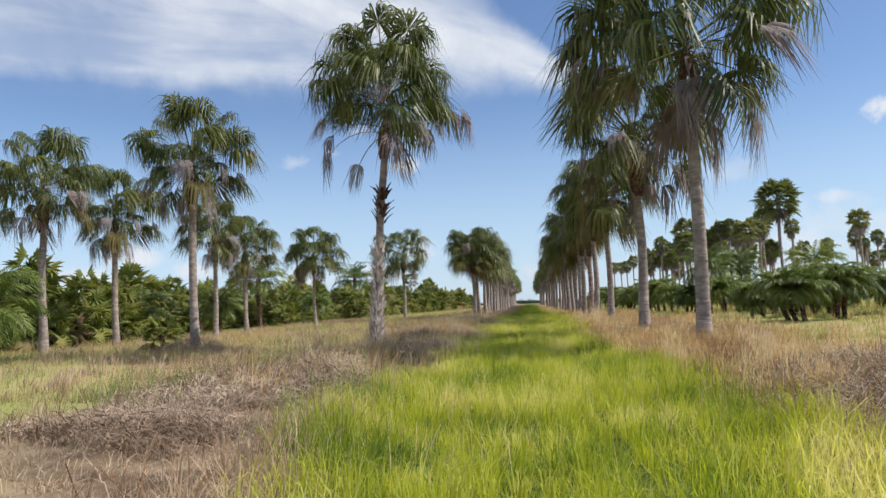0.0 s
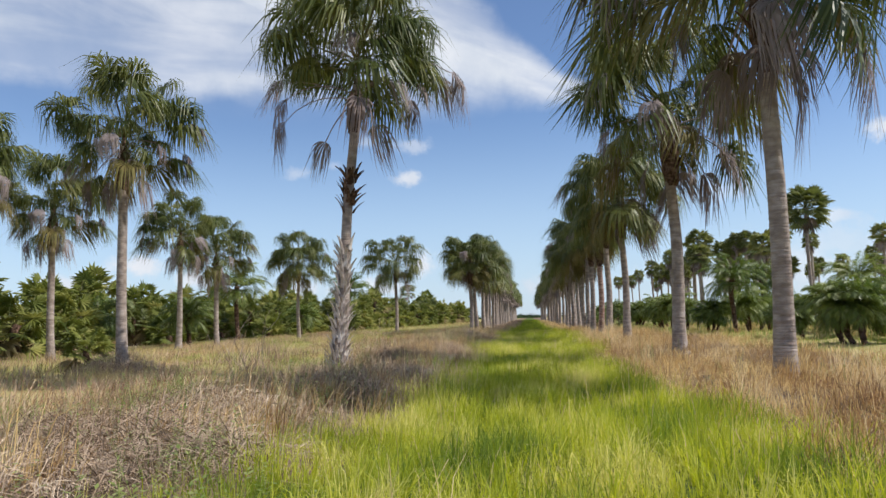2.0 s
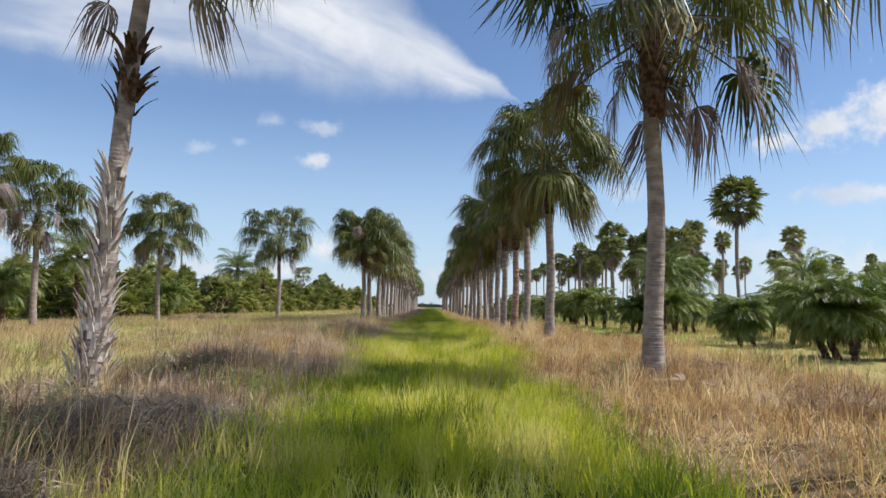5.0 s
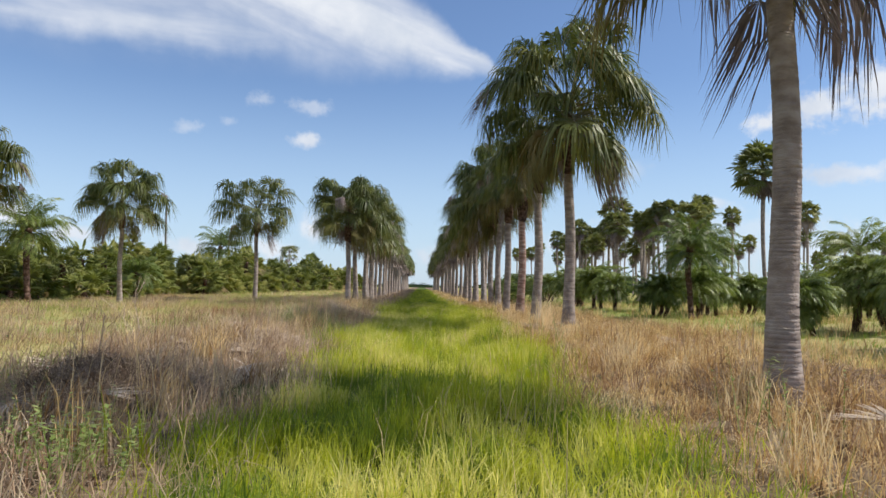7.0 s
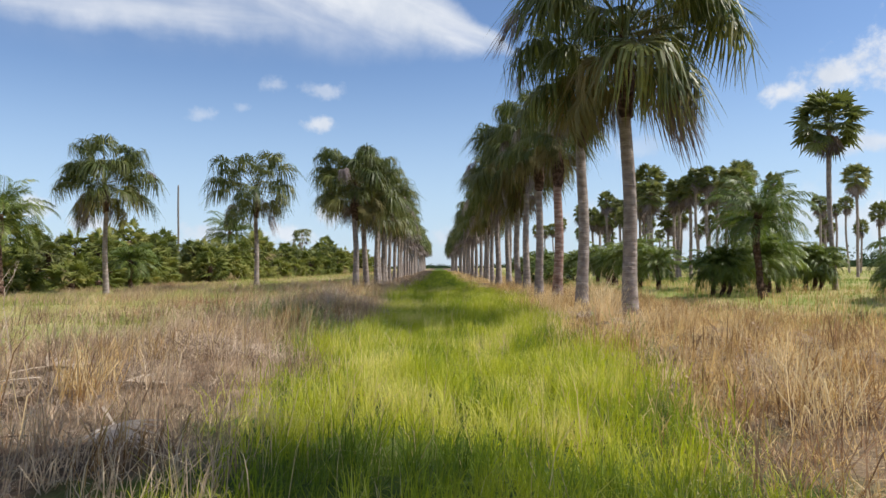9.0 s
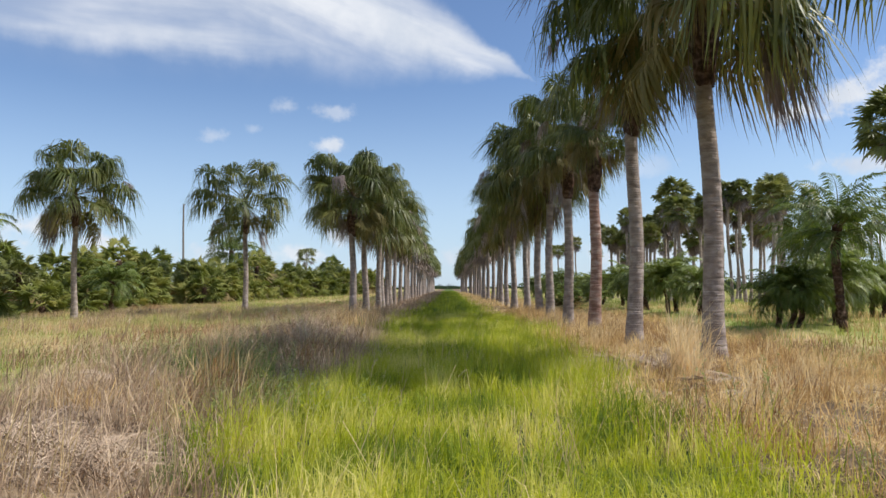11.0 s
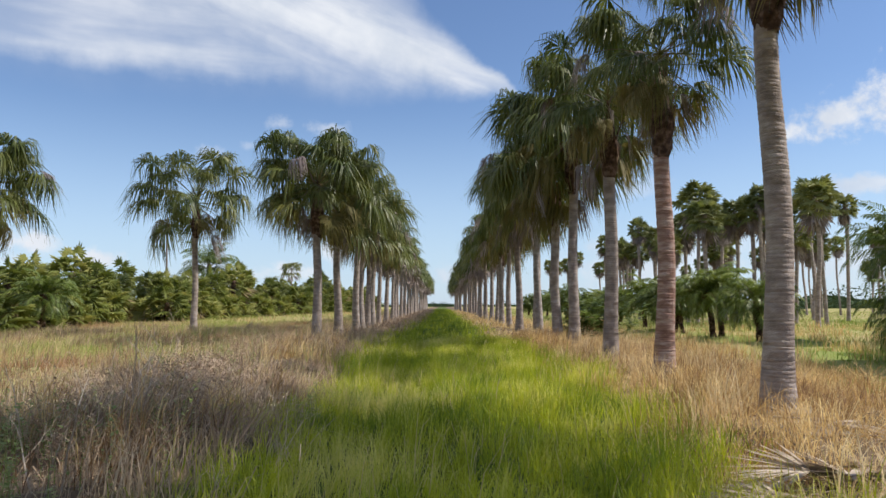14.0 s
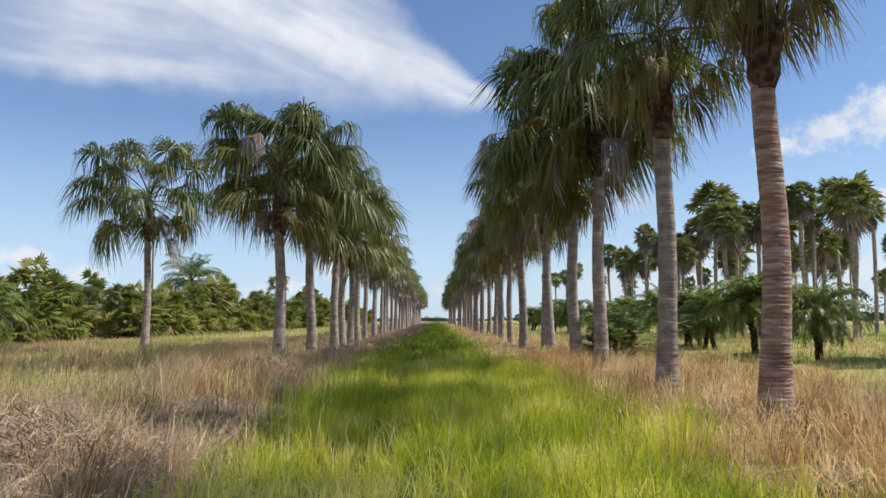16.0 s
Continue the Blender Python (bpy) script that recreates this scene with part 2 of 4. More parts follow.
def ground_material():
    mat = bpy.data.materials.new("ground")
    mat.use_nodes = True
    nt = mat.node_tree
    N, L = nt.nodes, nt.links
    bs = N["Principled BSDF"]
    bs.inputs["Roughness"].default_value = 0.95
    bs.inputs["Specular IOR Level"].default_value = 0.1
    geo = N.new("ShaderNodeNewGeometry")

    def fbm(scale, detail=5):
        n = N.new("ShaderNodeTexNoise")
        n.inputs["Scale"].default_value, n.inputs["Detail"].default_value = scale, detail
        L.new(geo.outputs["Position"], n.inputs["Vector"])
        return n.outputs["Fac"]

    def ramp(fac, *cols):
        n = N.new("ShaderNodeValToRGB")
        el = n.color_ramp.elements
        while len(el) < len(cols):
            el.new(0.5)
        for k, c in enumerate(cols):
            el[k].position = 0.3 + 0.4 * k / (len(cols) - 1)
            el[k].color = (*c, 1)
        L.new(fac, n.inputs[0])
        return n.outputs[0]

    def mix(fac, a, b):
        n = N.new("ShaderNodeMix")
        n.data_type = "RGBA"
        L.new(fac, n.inputs[0])
        L.new(a, n.inputs[6])
        L.new(b, n.inputs[7])
        return n.outputs[2]

    def zone(lo, hi, soft=0.25, wander=2.4):
        """1 between x = lo and x = hi, with a ragged edge."""
        sep = N.new("ShaderNodeSeparateXYZ")
        L.new(geo.outputs["Position"], sep.inputs[0])
        a = N.new("ShaderNodeMath")
        a.operation = "MULTIPLY_ADD"
        L.new(fbm(0.9 if soft < 1 else 0.3), a.inputs[0])
        a.inputs[1].default_value = wander
        L.new(sep.outputs[0], a.inputs[2])
        b = N.new("ShaderNodeMath")
        b.operation = "SUBTRACT"
        L.new(a.outputs[0], b.inputs[0])
        b.inputs[1].default_value = wander / 2 + (lo + hi) / 2
        c = N.new("ShaderNodeMath")
        c.operation = "ABSOLUTE"
        L.new(b.outputs[0], c.inputs[0])
        d = N.new("ShaderNodeMapRange")
        d.inputs[1].default_value, d.inputs[2].default_value = (hi - lo) / 2 + soft, (hi - lo) / 2 - soft
        L.new(c.outputs[0], d.inputs[0])
        return d.outputs[0]

    field = ramp(fbm(0.12, 6), (0.19, 0.24, 0.06), (0.33, 0.29, 0.12), (0.4, 0.28, 0.16))
    dry = ramp(fbm(1.3, 6), (0.07, 0.05, 0.035), (0.16, 0.115, 0.075), (0.3, 0.225, 0.15))
    lane = ramp(fbm(1.0, 6), (0.035, 0.055, 0.015), (0.07, 0.1, 0.02), (0.13, 0.15, 0.04))
    c = mix(zone(-6.0, 7.0, 1.6, 6.0), field, dry)
    c = mix(zone(-2.1, 2.1), c, lane)
    L.new(c, bs.inputs["Base Color"])
    bp = N.new("ShaderNodeBump")
    bp.inputs["Strength"].default_value, bp.inputs["Distance"].default_value = 0.8, 0.06
    L.new(fbm(9.0, 6), bp.inputs["Height"])
    L.new(bp.outputs[0], bs.inputs["Normal"])
    return mat


M_GROUND = ground_material()


# ---- helpers for meshes ----
def mesh_from(name, verts, faces, mats, slots=None, smooth=False):
    me = bpy.data.meshes.new(name)
    me.from_pydata(verts, [], faces)
    for mt in mats:
        me.materials.append(mt)
    if slots is not None:
        me.polygons.foreach_set("material_index", np.asarray(slots, dtype=np.int32))
    if smooth:
        me.polygons.foreach_set("use_smooth", np.ones(len(faces), dtype=bool))
    me.update()
    return me


def child(name, me, parent, m=None, label=""):
    ob = new(name, me)
    ob.parent = parent
    if m is not None:
        ob.matrix_basis = m
    if label:
        ob["label"] = label
    return ob


def smooth_noise(x, y, seed=0):
    """Value noise in 0..1 for arrays."""
    def h(i, j):
        s = np.sin(i * 127.1 + j * 311.7 + seed * 74.7) * 43758.5453
        return s - np.floor(s)
    i, j = np.floor(x), np.floor(y)
    fx, fy = x - i, y - j
    fx, fy = fx * fx * (3 - 2 * fx), fy * fy * (3 - 2 * fy)
    a = h(i, j) * (1 - fx) + h(i + 1, j) * fx
    b = h(i, j + 1) * (1 - fx) + h(i + 1, j + 1) * fx
    return a * (1 - fy) + b * fy


def ground_z(x, y):
    """Height of the soil."""
    x, y = np.asarray(x, float), np.asarray(y, float)
    near = np.exp(-((x / 60) ** 2)) * (np.abs(y) < 400)
    rough = (smooth_noise(x * 0.9, y * 0.9, 3) - 0.5) * 0.24 + (smooth_noise(x * 2.2, y * 2.2, 4) - 0.5) * 0.1 + (smooth_noise(x * 0.2, y * 0.2, 5) - 0.5) * 0.16
    lane = np.exp(-((x / 2.2) ** 4))
    bank = np.exp(-(((x + 4.2) / 1.6) ** 2)) * 0.14 + np.exp(-(((x - 4.2) / 1.8) ** 2)) * 0.12
    return near * (rough * (1 - 0.85 * lane) + bank)


# ---- ground ----
def axis(fine_lo, fine_hi, step, far):
    core = list(np.arange(fine_lo, fine_hi + 1e-6, step))
    out, d = [], step
    x = core[-1]
    while x < far:
        d *= 1.25
        x += d
        out.append(x)
    lo, d, x = [], step, core[0]
    while x > -far:
        d *= 1.25
        x -= d
        lo.append(x)
    return np.array(lo[::-1] + core + out)


def build_ground():
    xs, ys = axis(-14, 14, 0.4, 2500), axis(-2, 80, 0.5, 2500)
    gx, gy = np.meshgrid(xs, ys)
    gz = ground_z(gx, gy)
    verts = np.stack([gx.ravel(), gy.ravel(), gz.ravel()], 1)
    nx, ny = len(xs), len(ys)
    i, j = np.meshgrid(np.arange(nx - 1), np.arange(ny - 1))
    a = (j * nx + i).ravel()
    faces = np.stack([a, a + 1, a + nx + 1, a + nx], 1)
    ob = new("ground", mesh_from("ground", verts.tolist(), faces.tolist(), [M_GROUND], smooth=True))
    tagged(ob, "flat sandy ground under a grass lane and dry field", "ground", kind="structure")


build_ground()


# ---- palm parts ----
def leaf_stalk(pitch, stalk, sag, n, thick=0.03):
    """A bent three-sided rod from the origin towards +y: vertices, faces, its end and the last angle."""
    verts, faces = [], []
    q, a = Vector((0, 0, 0)), radians(pitch)
    for k in range(n + 1):
        r = thick * (1 - 0.5 * k / n)
        base = len(verts)
        verts += [tuple(q + Vector((r, 0, 0))), tuple(q + Vector((-r, 0, 0))), tuple(q + Vector((0, -r * 0.4, -r)))]
        if k:
            faces += [(base - 3 + e, base - 3 + (e + 1) % 3, base + (e + 1) % 3, base + e) for e in range(3)]
        if k < n:
            q = q + Vector((0, math.cos(a), math.sin(a))) * stalk / n
            a -= radians(sag * 40 / n)
    return verts, faces, q, a


def fan_frond(seed, pitch, stalk=1.6, blade=1.5, segs=40, droop=1.0, width=0.05, spread=140, steps=6, lod=False, sag=0.35, gather=0.0, hold=0.2):
    """A deeply split fan leaf on a stalk towards +y, raised by pitch degrees; past hold the ribbons arch over and hang."""
    rng = random.Random(seed)
    verts, faces, hub, a = leaf_stalk(pitch, stalk, sag, 2 if lod else 5)
    slots = [1] * len(faces)
    hub_i = len(verts)
    verts.append(tuple(hub))
    faces.append((hub_i, hub_i - 3, hub_i - 2))
    slots.append(1)
    fwd = Vector((0, math.cos(a), math.sin(a)))
    side = Vector((1, 0, 0))
    nrm = side.cross(fwd)
    down = Vector((0, 0, -1))
    tilt = rng.uniform(-0.25, 0.25)
    for s in range(segs):
        f = s / (segs - 1) * 2 - 1
        th = radians(spread) * f + rng.uniform(-0.03, 0.03)
        d0 = fwd * math.cos(th) + side * math.sin(th) + nrm * (0.3 * abs(math.sin(th)) + tilt * f * 0.3)
        d0 = (d0 + Vector((rng.gauss(0, 0.05), rng.gauss(0, 0.05), rng.gauss(0, 0.05)))).normalized()
        tang = (side * math.cos(th) - fwd * math.sin(th)).normalized()
        ln = blade * (1 - 0.28 * abs(f) ** 2) * rng.uniform(0.74, 1.12)
        q, row = hub, []
        dr = min(1.0, droop * rng.uniform(0.8, 1.2))
        start = hold * rng.uniform(0.7, 1.3)
        twist = rng.uniform(-0.45, 0.45)
        for k in range(steps):
            t = k / (steps - 1)
            w = width * (0.25 + 2.1 * t if t < 0.36 else (1 - (t - 0.36) / 0.64) ** 0.9) * 0.5
            wd = (tang + nrm * twist * t).normalized() * w
            row.append((q + wd, q - wd))
            x = min(1.0, max(0.0, (t + 0.5 / (steps - 1) - start) / 0.42))
            x = x * x * (3 - 2 * x) * dr
            flat = d0 - side * (d0.dot(side) * gather * min(1.0, t * 1.5))
            out = Vector((flat.x, flat.y + 0.35, 0)) * (1.6 * x * (1 - x))
            d = (flat * (1 - x) + out + down * x * 1.05 + Vector((rng.gauss(0, 0.05), rng.gauss(0, 0.05), 0)) * x).normalized()
            q = q + d * ln / (steps - 1)
        base = len(verts)
        for l, r in row[1:-1]:
            verts += [tuple(l), tuple(r)]
        verts.append(tuple((row[-1][0] + row[-1][1]) / 2))
        faces.append((hub_i, base + 1, base))
        for k in range(steps - 3):
            i = base + 2 * k
            faces.append((i, i + 1, i + 3, i + 2))
        i = base + 2 * (steps - 3)
        faces.append((i, i + 1, i + 2))
        slots += [0] * (steps - 1)
    return verts, faces, slots


def palm_fan(seed, pitch, stalk=0.9, blade=0.85, tips=15, spread=125, droop=0.3, fold=0.35, sag=0.5, split=0.55):
    """A stiff pleated fan leaf, fused to split of its length, with pointed tips that bend down."""
    rng = random.Random(seed)
    verts, faces, hub, a = leaf_stalk(pitch, stalk, sag, 2, 0.022)
    slots = [1] * len(faces)
    fwd = Vector((0, math.cos(a), math.sin(a)))
    side = Vector((1, 0, 0))
    nrm = side.cross(fwd)
    h = len(verts)
    verts.append(tuple(hub))

    def rim(f, r, lift):
        th = radians(spread) * f
        v = hub + (fwd * math.cos(th) + side * math.sin(th)) * r - nrm * (fold * abs(math.sin(th)) * r - lift)
        return v + Vector((0, 0, -droop * r * r))
    for k in range(tips + 1):
        verts.append(tuple(rim(k / tips * 2 - 1, blade * split * rng.uniform(0.85, 1.1), -0.02)))
    for k in range(tips):
        f = (k + 0.5) / tips * 2 - 1
        r = blade * (1 - 0.22 * f * f) * rng.uniform(0.8, 1.1)
        t = len(verts)
        verts.append(tuple(rim(f, r * 0.7, 0.03)))
        verts.append(tuple(rim(f + rng.uniform(-0.02, 0.02), r, 0) + Vector((0, 0, -droop * 0.2))))
        faces += [(h, h + 1 + k, t), (h, t, h + 2 + k), (h + 1 + k, t + 1, t), (t, t + 1, h + 2 + k)]
        slots += [0] * 4
    return verts, faces, slots


def feather_frond(seed, pitch, length=1.8, pairs=24, leaf=0.46, sag=100, width=0.058):
    """A feather leaf from the origin towards +y that arches over."""
    rng = random.Random(seed)
    verts, faces, slots = [], [], []
    a, p = radians(pitch), Vector((0, 0, 0))
    n = 7
    pts, dirs = [], []
    for k in range(n + 1):
        d = Vector((0, math.cos(a), math.sin(a)))
        pts.append(p.copy())
        dirs.append(d)
        p = p + d * length / n
        a -= radians(sag / n) * (0.4 + 1.2 * k / n)
    for k, q in enumerate(pts):
        r = 0.02 * (1 - 0.8 * k / n)
        b = len(verts)
        verts += [tuple(q + Vector((r, 0, 0))), tuple(q + Vector((-r, 0, 0))), tuple(q + Vector((0, 0, -r)))]
        if k:
            for e in range(3):
                f = (e + 1) % 3
                faces.append((b - 3 + e, b - 3 + f, b + f, b + e))
                slots.append(1)
    for k in range(pairs):
        t = 0.16 + 0.84 * k / (pairs - 1)
        x = t * n
        i = min(n - 1, int(x))
        q = pts[i].lerp(pts[i + 1], x - i)
        d = dirs[i].lerp(dirs[min(n, i + 1)], x - i)
        nrm = Vector((1, 0, 0)).cross(d)
        ln = leaf * (math.sin(math.pi * (0.12 + 0.8 * t)) * 0.8 + 0.25) * rng.uniform(0.85, 1.1)
        for sgn in (-1, 1):
            out = (Vector((sgn, 0, 0)) * 0.85 + d * (0.35 + 0.6 * t) + nrm * rng.uniform(0.0, 0.35)).normalized()
            wd = d * width * 0.5
            mid = q + out * ln * 0.55
            tip = q + out * ln + Vector((0, 0, -0.45 * ln))
            b = len(verts)
            verts += [tuple(q), tuple(mid + wd), tuple(tip), tuple(mid - wd)]
            faces.append((b, b + 1, b + 2, b + 3))
            slots.append(0)
    return verts, faces, slots


def trunk_mesh(name, height, r_base, r_mid, r_top, mat, ring=0.09, sides=14, seed=0, bend=0.15, notch=0.024):
    """A leaning ringed stem from the origin upwards."""
    rng = random.Random(seed)
    ph, ph2 = rng.uniform(0, 6.28), rng.uniform(0, 6.28)
    zs = [(-0.3, 1.0)]
    z = 0.0
    while z < height:
        g = ring * rng.uniform(0.6, 1.4)
        cut = 1.0 - notch * rng.uniform(0.5, 1.5)
        zs += [(z, 1.0 + rng.uniform(-0.01, 0.02)), (z + g * 0.72, 0.985), (z + g * 0.86, cut)]
        z += g
    zs.append((height, 1.0))
    verts, faces = [], []
    for k, (z, q) in enumerate(zs):
        t = max(0, z) / height
        r = r_mid + (r_base - r_mid) * math.exp(-max(0, z) / 0.55) + (r_top - r_mid) * t
        r *= q
        cx = bend * math.sin(t * 2.2) * math.cos(ph) + 0.03 * math.sin(t * 9 + ph2)
        cy = bend * math.sin(t * 2.2) * math.sin(ph) + 0.03 * math.cos(t * 8 + ph)
        for s in range(sides):
            a = 2 * math.pi * s / sides
            rr = r * (1 + 0.04 * math.sin(3 * a + ph + 3 * t) + rng.uniform(-0.012, 0.012))
            wob = 0.007 * math.sin(a + 7 * (k // 3)) + 0.005 * math.sin(3 * a + 3 * (k // 3)) if ring < 0.2 else 0
            verts.append((cx + rr * math.cos(a), cy + rr * math.sin(a), z + wob))
    for k in range(len(zs) - 1):
        for s in range(sides):
            s2 = (s + 1) % sides
            b = k * sides
            faces.append((b + s, b + s2, b + sides + s2, b + sides + s))
    top = len(verts)
    verts.append((bend * math.sin(2.2) * math.cos(ph), bend * math.sin(2.2) * math.sin(ph), height + 0.1))
    b = (len(zs) - 1) * sides
    faces += [(b + s, b + (s + 1) % sides, top) for s in range(sides)]
    return mesh_from(name, verts, faces, [mat], smooth=True), Vector((bend * math.sin(2.2) * math.cos(ph), bend * math.sin(2.2) * math.sin(ph), 0))


def boot_mesh(seed=0, length=0.4, width=0.11):
    """A split old leaf base: a curved wedge with thickness."""
    rng = random.Random(seed)
    verts, faces = [], []
    n = 4
    for k in range(n + 1):
        t = k / n
        w = width * (1 - 0.75 * t) * 0.5
        y = 0.02 + 0.16 * t * t
        z = length * t
        th = 0.022 * (1 - 0.6 * t)
        verts += [(-w, y, z), (w, y, z), (w * 0.8, y + th, z), (-w * 0.8, y + th, z)]
        if k:
            b = 4 * k
            for e in range(4):
                f = (e + 1) % 4
                faces.append((b - 4 + e, b - 4 + f, b + f, b + e))
    b = 4 * n
    faces.append((b, b + 1, b + 2, b + 3))
    return mesh_from("leaf_base", verts, faces, [M_BOOT])


BOOTS = [boot_mesh(k, 0.3 + 0.08 * k, 0.1 + 0.01 * k) for k in range(3)]
NECK_BOOTS = []
for _k in range(2):
    _me = boot_mesh(7 + _k, 0.45, 0.16)
    _me.materials[0] = M_NECK
    NECK_BOOTS.append(_me)


def neck_mesh(h=1.1, r=0.24, seed=0):
    """The fibrous bulge under the leaves, with ragged lumps."""
    rng = random.Random(seed)
    verts, faces, sides, n = [], [], 12, 9
    for k in range(n + 1):
        t = k / n
        rr = r * (0.62 + 0.5 * math.sin(math.pi * min(1, t * 1.1)) ** 0.8) * (1 - 0.45 * t * t)
        for s in range(sides):
            a = 2 * math.pi * s / sides
            q = rr * (1 + rng.uniform(-0.16, 0.2))
            verts.append((q * math.cos(a), q * math.sin(a), h * t))
    for k in range(n):
        for s in range(sides):
            s2 = (s + 1) % sides
            b = k * sides
            faces.append((b + s, b + s2, b + sides + s2, b + sides + s))
    faces.append(tuple(range(n * sides, (n + 1) * sides)))
    return mesh_from("neck", verts, faces, [M_NECK])


NECKS = [neck_mesh(1.2, 0.2, 1), neck_mesh(1.5, 0.215, 2)]

def split_frond(v, f, s, leaf, stalk):
    """Blade and stalk as two meshes."""
    out = []
    for slot, name, mat in ((0, "frond", leaf), (1, "leaf_stalk", stalk)):
        keep = [q for q, k in zip(f, s) if k == slot]
        ids = sorted({i for q in keep for i in q})
        where = {i: n for n, i in enumerate(ids)}
        out.append(mesh_from(name, [v[i] for i in ids], [tuple(where[i] for i in q) for q in keep], [mat]))
    return tuple(out)


# leaves of the ribbon fan palm, by their rise: green, yellowing, dead; fine ones and simpler ones for far trees
PITCHES = (74, 54, 36, 18, 0, -18)


def frond_library(segs, width, steps):
    fans = {}
    for p in PITCHES:
        fans[p] = []
        for k in range(3):
            v, f, s = fan_frond(100 + p * 3 + k, p, stalk=1.65 if p < 50 else 1.85, blade=1.65 if p < 65 else 1.5, segs=segs, droop=0.93, width=width, spread=142, steps=steps, gather=0.2,
                                hold=0.14 if p > 30 else 0.1)
            fans[p].append(split_frond(v, f, s, M_FAN, M_PETIOLE))
    fans["old"] = []
    for k in range(2):
        v, f, s = fan_frond(300 + k, -28, stalk=1.4, blade=1.5, segs=segs, droop=1.0, width=width * 0.85, steps=steps, gather=0.45, hold=0.08)
        fans["old"].append(split_frond(v, f, s, M_FAN_OLD, M_PETIOLE))
    fans["dead"] = []
    for k, (p, st) in enumerate(((40, 2.2), (16, 2.1), (-25, 1.4), (-50, 1.2))):
        v, f, s = fan_frond(400 + k, p, stalk=st, blade=1.35, segs=int(segs * 0.7), droop=1.0, width=width * 0.62, spread=80, steps=steps, sag=1.7 if p > 0 else 0.8, gather=0.72, hold=0.0)
        fans["dead"].append(split_frond(v, f, s, M_DEAD, M_DEAD))
    return fans


FINE = frond_library(64, 0.05, 7)
SIMPLE = frond_library(34, 0.075, 5)


def place_fronds(palm, centre, top, table, seed, scale=1.0):
    """table: rows of (meshes, count, drop below the top, label)."""
    rng = random.Random(seed)
    turn = rng.uniform(0, 360)
    for meshes, count, drop, label in table:
        for k in range(count):
            turn += 137.5 + rng.uniform(-14, 14)
            s = scale * rng.uniform(0.72, 1.18)
            m = pose(centre.x, centre.y, top - drop * rng.uniform(0.5, 1.5), rng.uniform(-17, 17), rng.uniform(-24, 24), turn) @ Matrix.Diagonal((s, s, s, 1))
            blade_me, stalk_me = rng.choice(meshes)
            frond = child("frond", blade_me, palm, m, label)
            child("leaf_stalk", stalk_me, frond)


def ribbon_palm(seed, height=6.0, dead=4, old=4, ring=0.055, label="", full=1.0, boots=6, low=1.0, fans=FINE):
    """Ribbon fan palm: height is that of the neck."""
    rng = random.Random(seed)
    palm = new("ribbon_fan_palm")
    me, top = trunk_mesh("trunk", height + 0.9, 0.25, 0.175, 0.135, M_TRUNK, ring, 11, seed, bend=0.06)
    child("trunk", me, palm)
    neck = child("neck", rng.choice(NECKS), palm, pose(top.x, top.y, height - 0.8, 0, 0, rng.uniform(0, 360)) @ Matrix.Diagonal((1.05, 1.05, 1.45, 1)), "dark brown fibrous neck")
    for k in range(boots):
        m = pose(0, 0, 0.25 + 0.14 * k, rng.uniform(-25, -5), 0, k * 140) @ Matrix.Translation((0, 0.15, 0))
        child("leaf_base", rng.choice(NECK_BOOTS), neck, m)
    z = height + 1.45
    rows = [(fans[74], int(4 * full), 0.0, ""), (fans[54], int(7 * full), 0.06, ""), (fans[36], int(8 * full), 0.14, ""), (fans[18], int(8 * full), 0.22, ""),
            (fans[0], int(7 * full * low), 0.3, ""), (fans[-18], int(4 * full * low), 0.38, ""), (fans["old"], old, 0.45, "yellowing drooping frond"), (fans["dead"], dead, 0.55, "withered brown hanging frond")]
    place_fronds(palm, top, z, rows, seed)
    tagged(palm, label or "tall fan palm with ringed grey-brown trunk and drooping ribbon leaves", "palm tree", "palms of the avenue")
    return palm


# far palms: stem and crown, joined leaves
def joined_crown(name, seed, kinds, mats, scale=1.0, jitter=12, roll=20):
    """kinds: rows of (maker, count, z, keyword values)."""
    rng = random.Random(seed)
    V, F, S = [], [], []
    turn = 0.0
    for maker, count, z, slot_shift, kw in kinds:
        for k in range(count):
            turn += 137.5 + rng.uniform(-15, 15)
            kk = dict(kw)
            kk["pitch"] = kk["pitch"] + rng.uniform(-jitter, jitter)
            v, f, s = maker(rng.randint(0, 10 ** 6), **kk)
            q = scale * rng.uniform(0.85, 1.12)
            m = pose(0, 0, z + rng.uniform(-0.15, 0.15) * jitter / 12, 0, rng.uniform(-roll, roll), turn) @ Matrix.Diagonal((q, q, q, 1))
            b = len(V)
            V += [tuple(m @ Vector(p)) for p in v]
            F += [tuple(i + b for i in g) for g in f]
            S += [min(len(mats) - 1, i + slot_shift) if i == 0 else 1 for i in s]
    return mesh_from(name, V, F, mats, S)


def far_fan(seed, **kw):
    return fan_frond(seed, **{"segs": 16, "steps": 4, "width": 0.15, "lod": True, **kw})


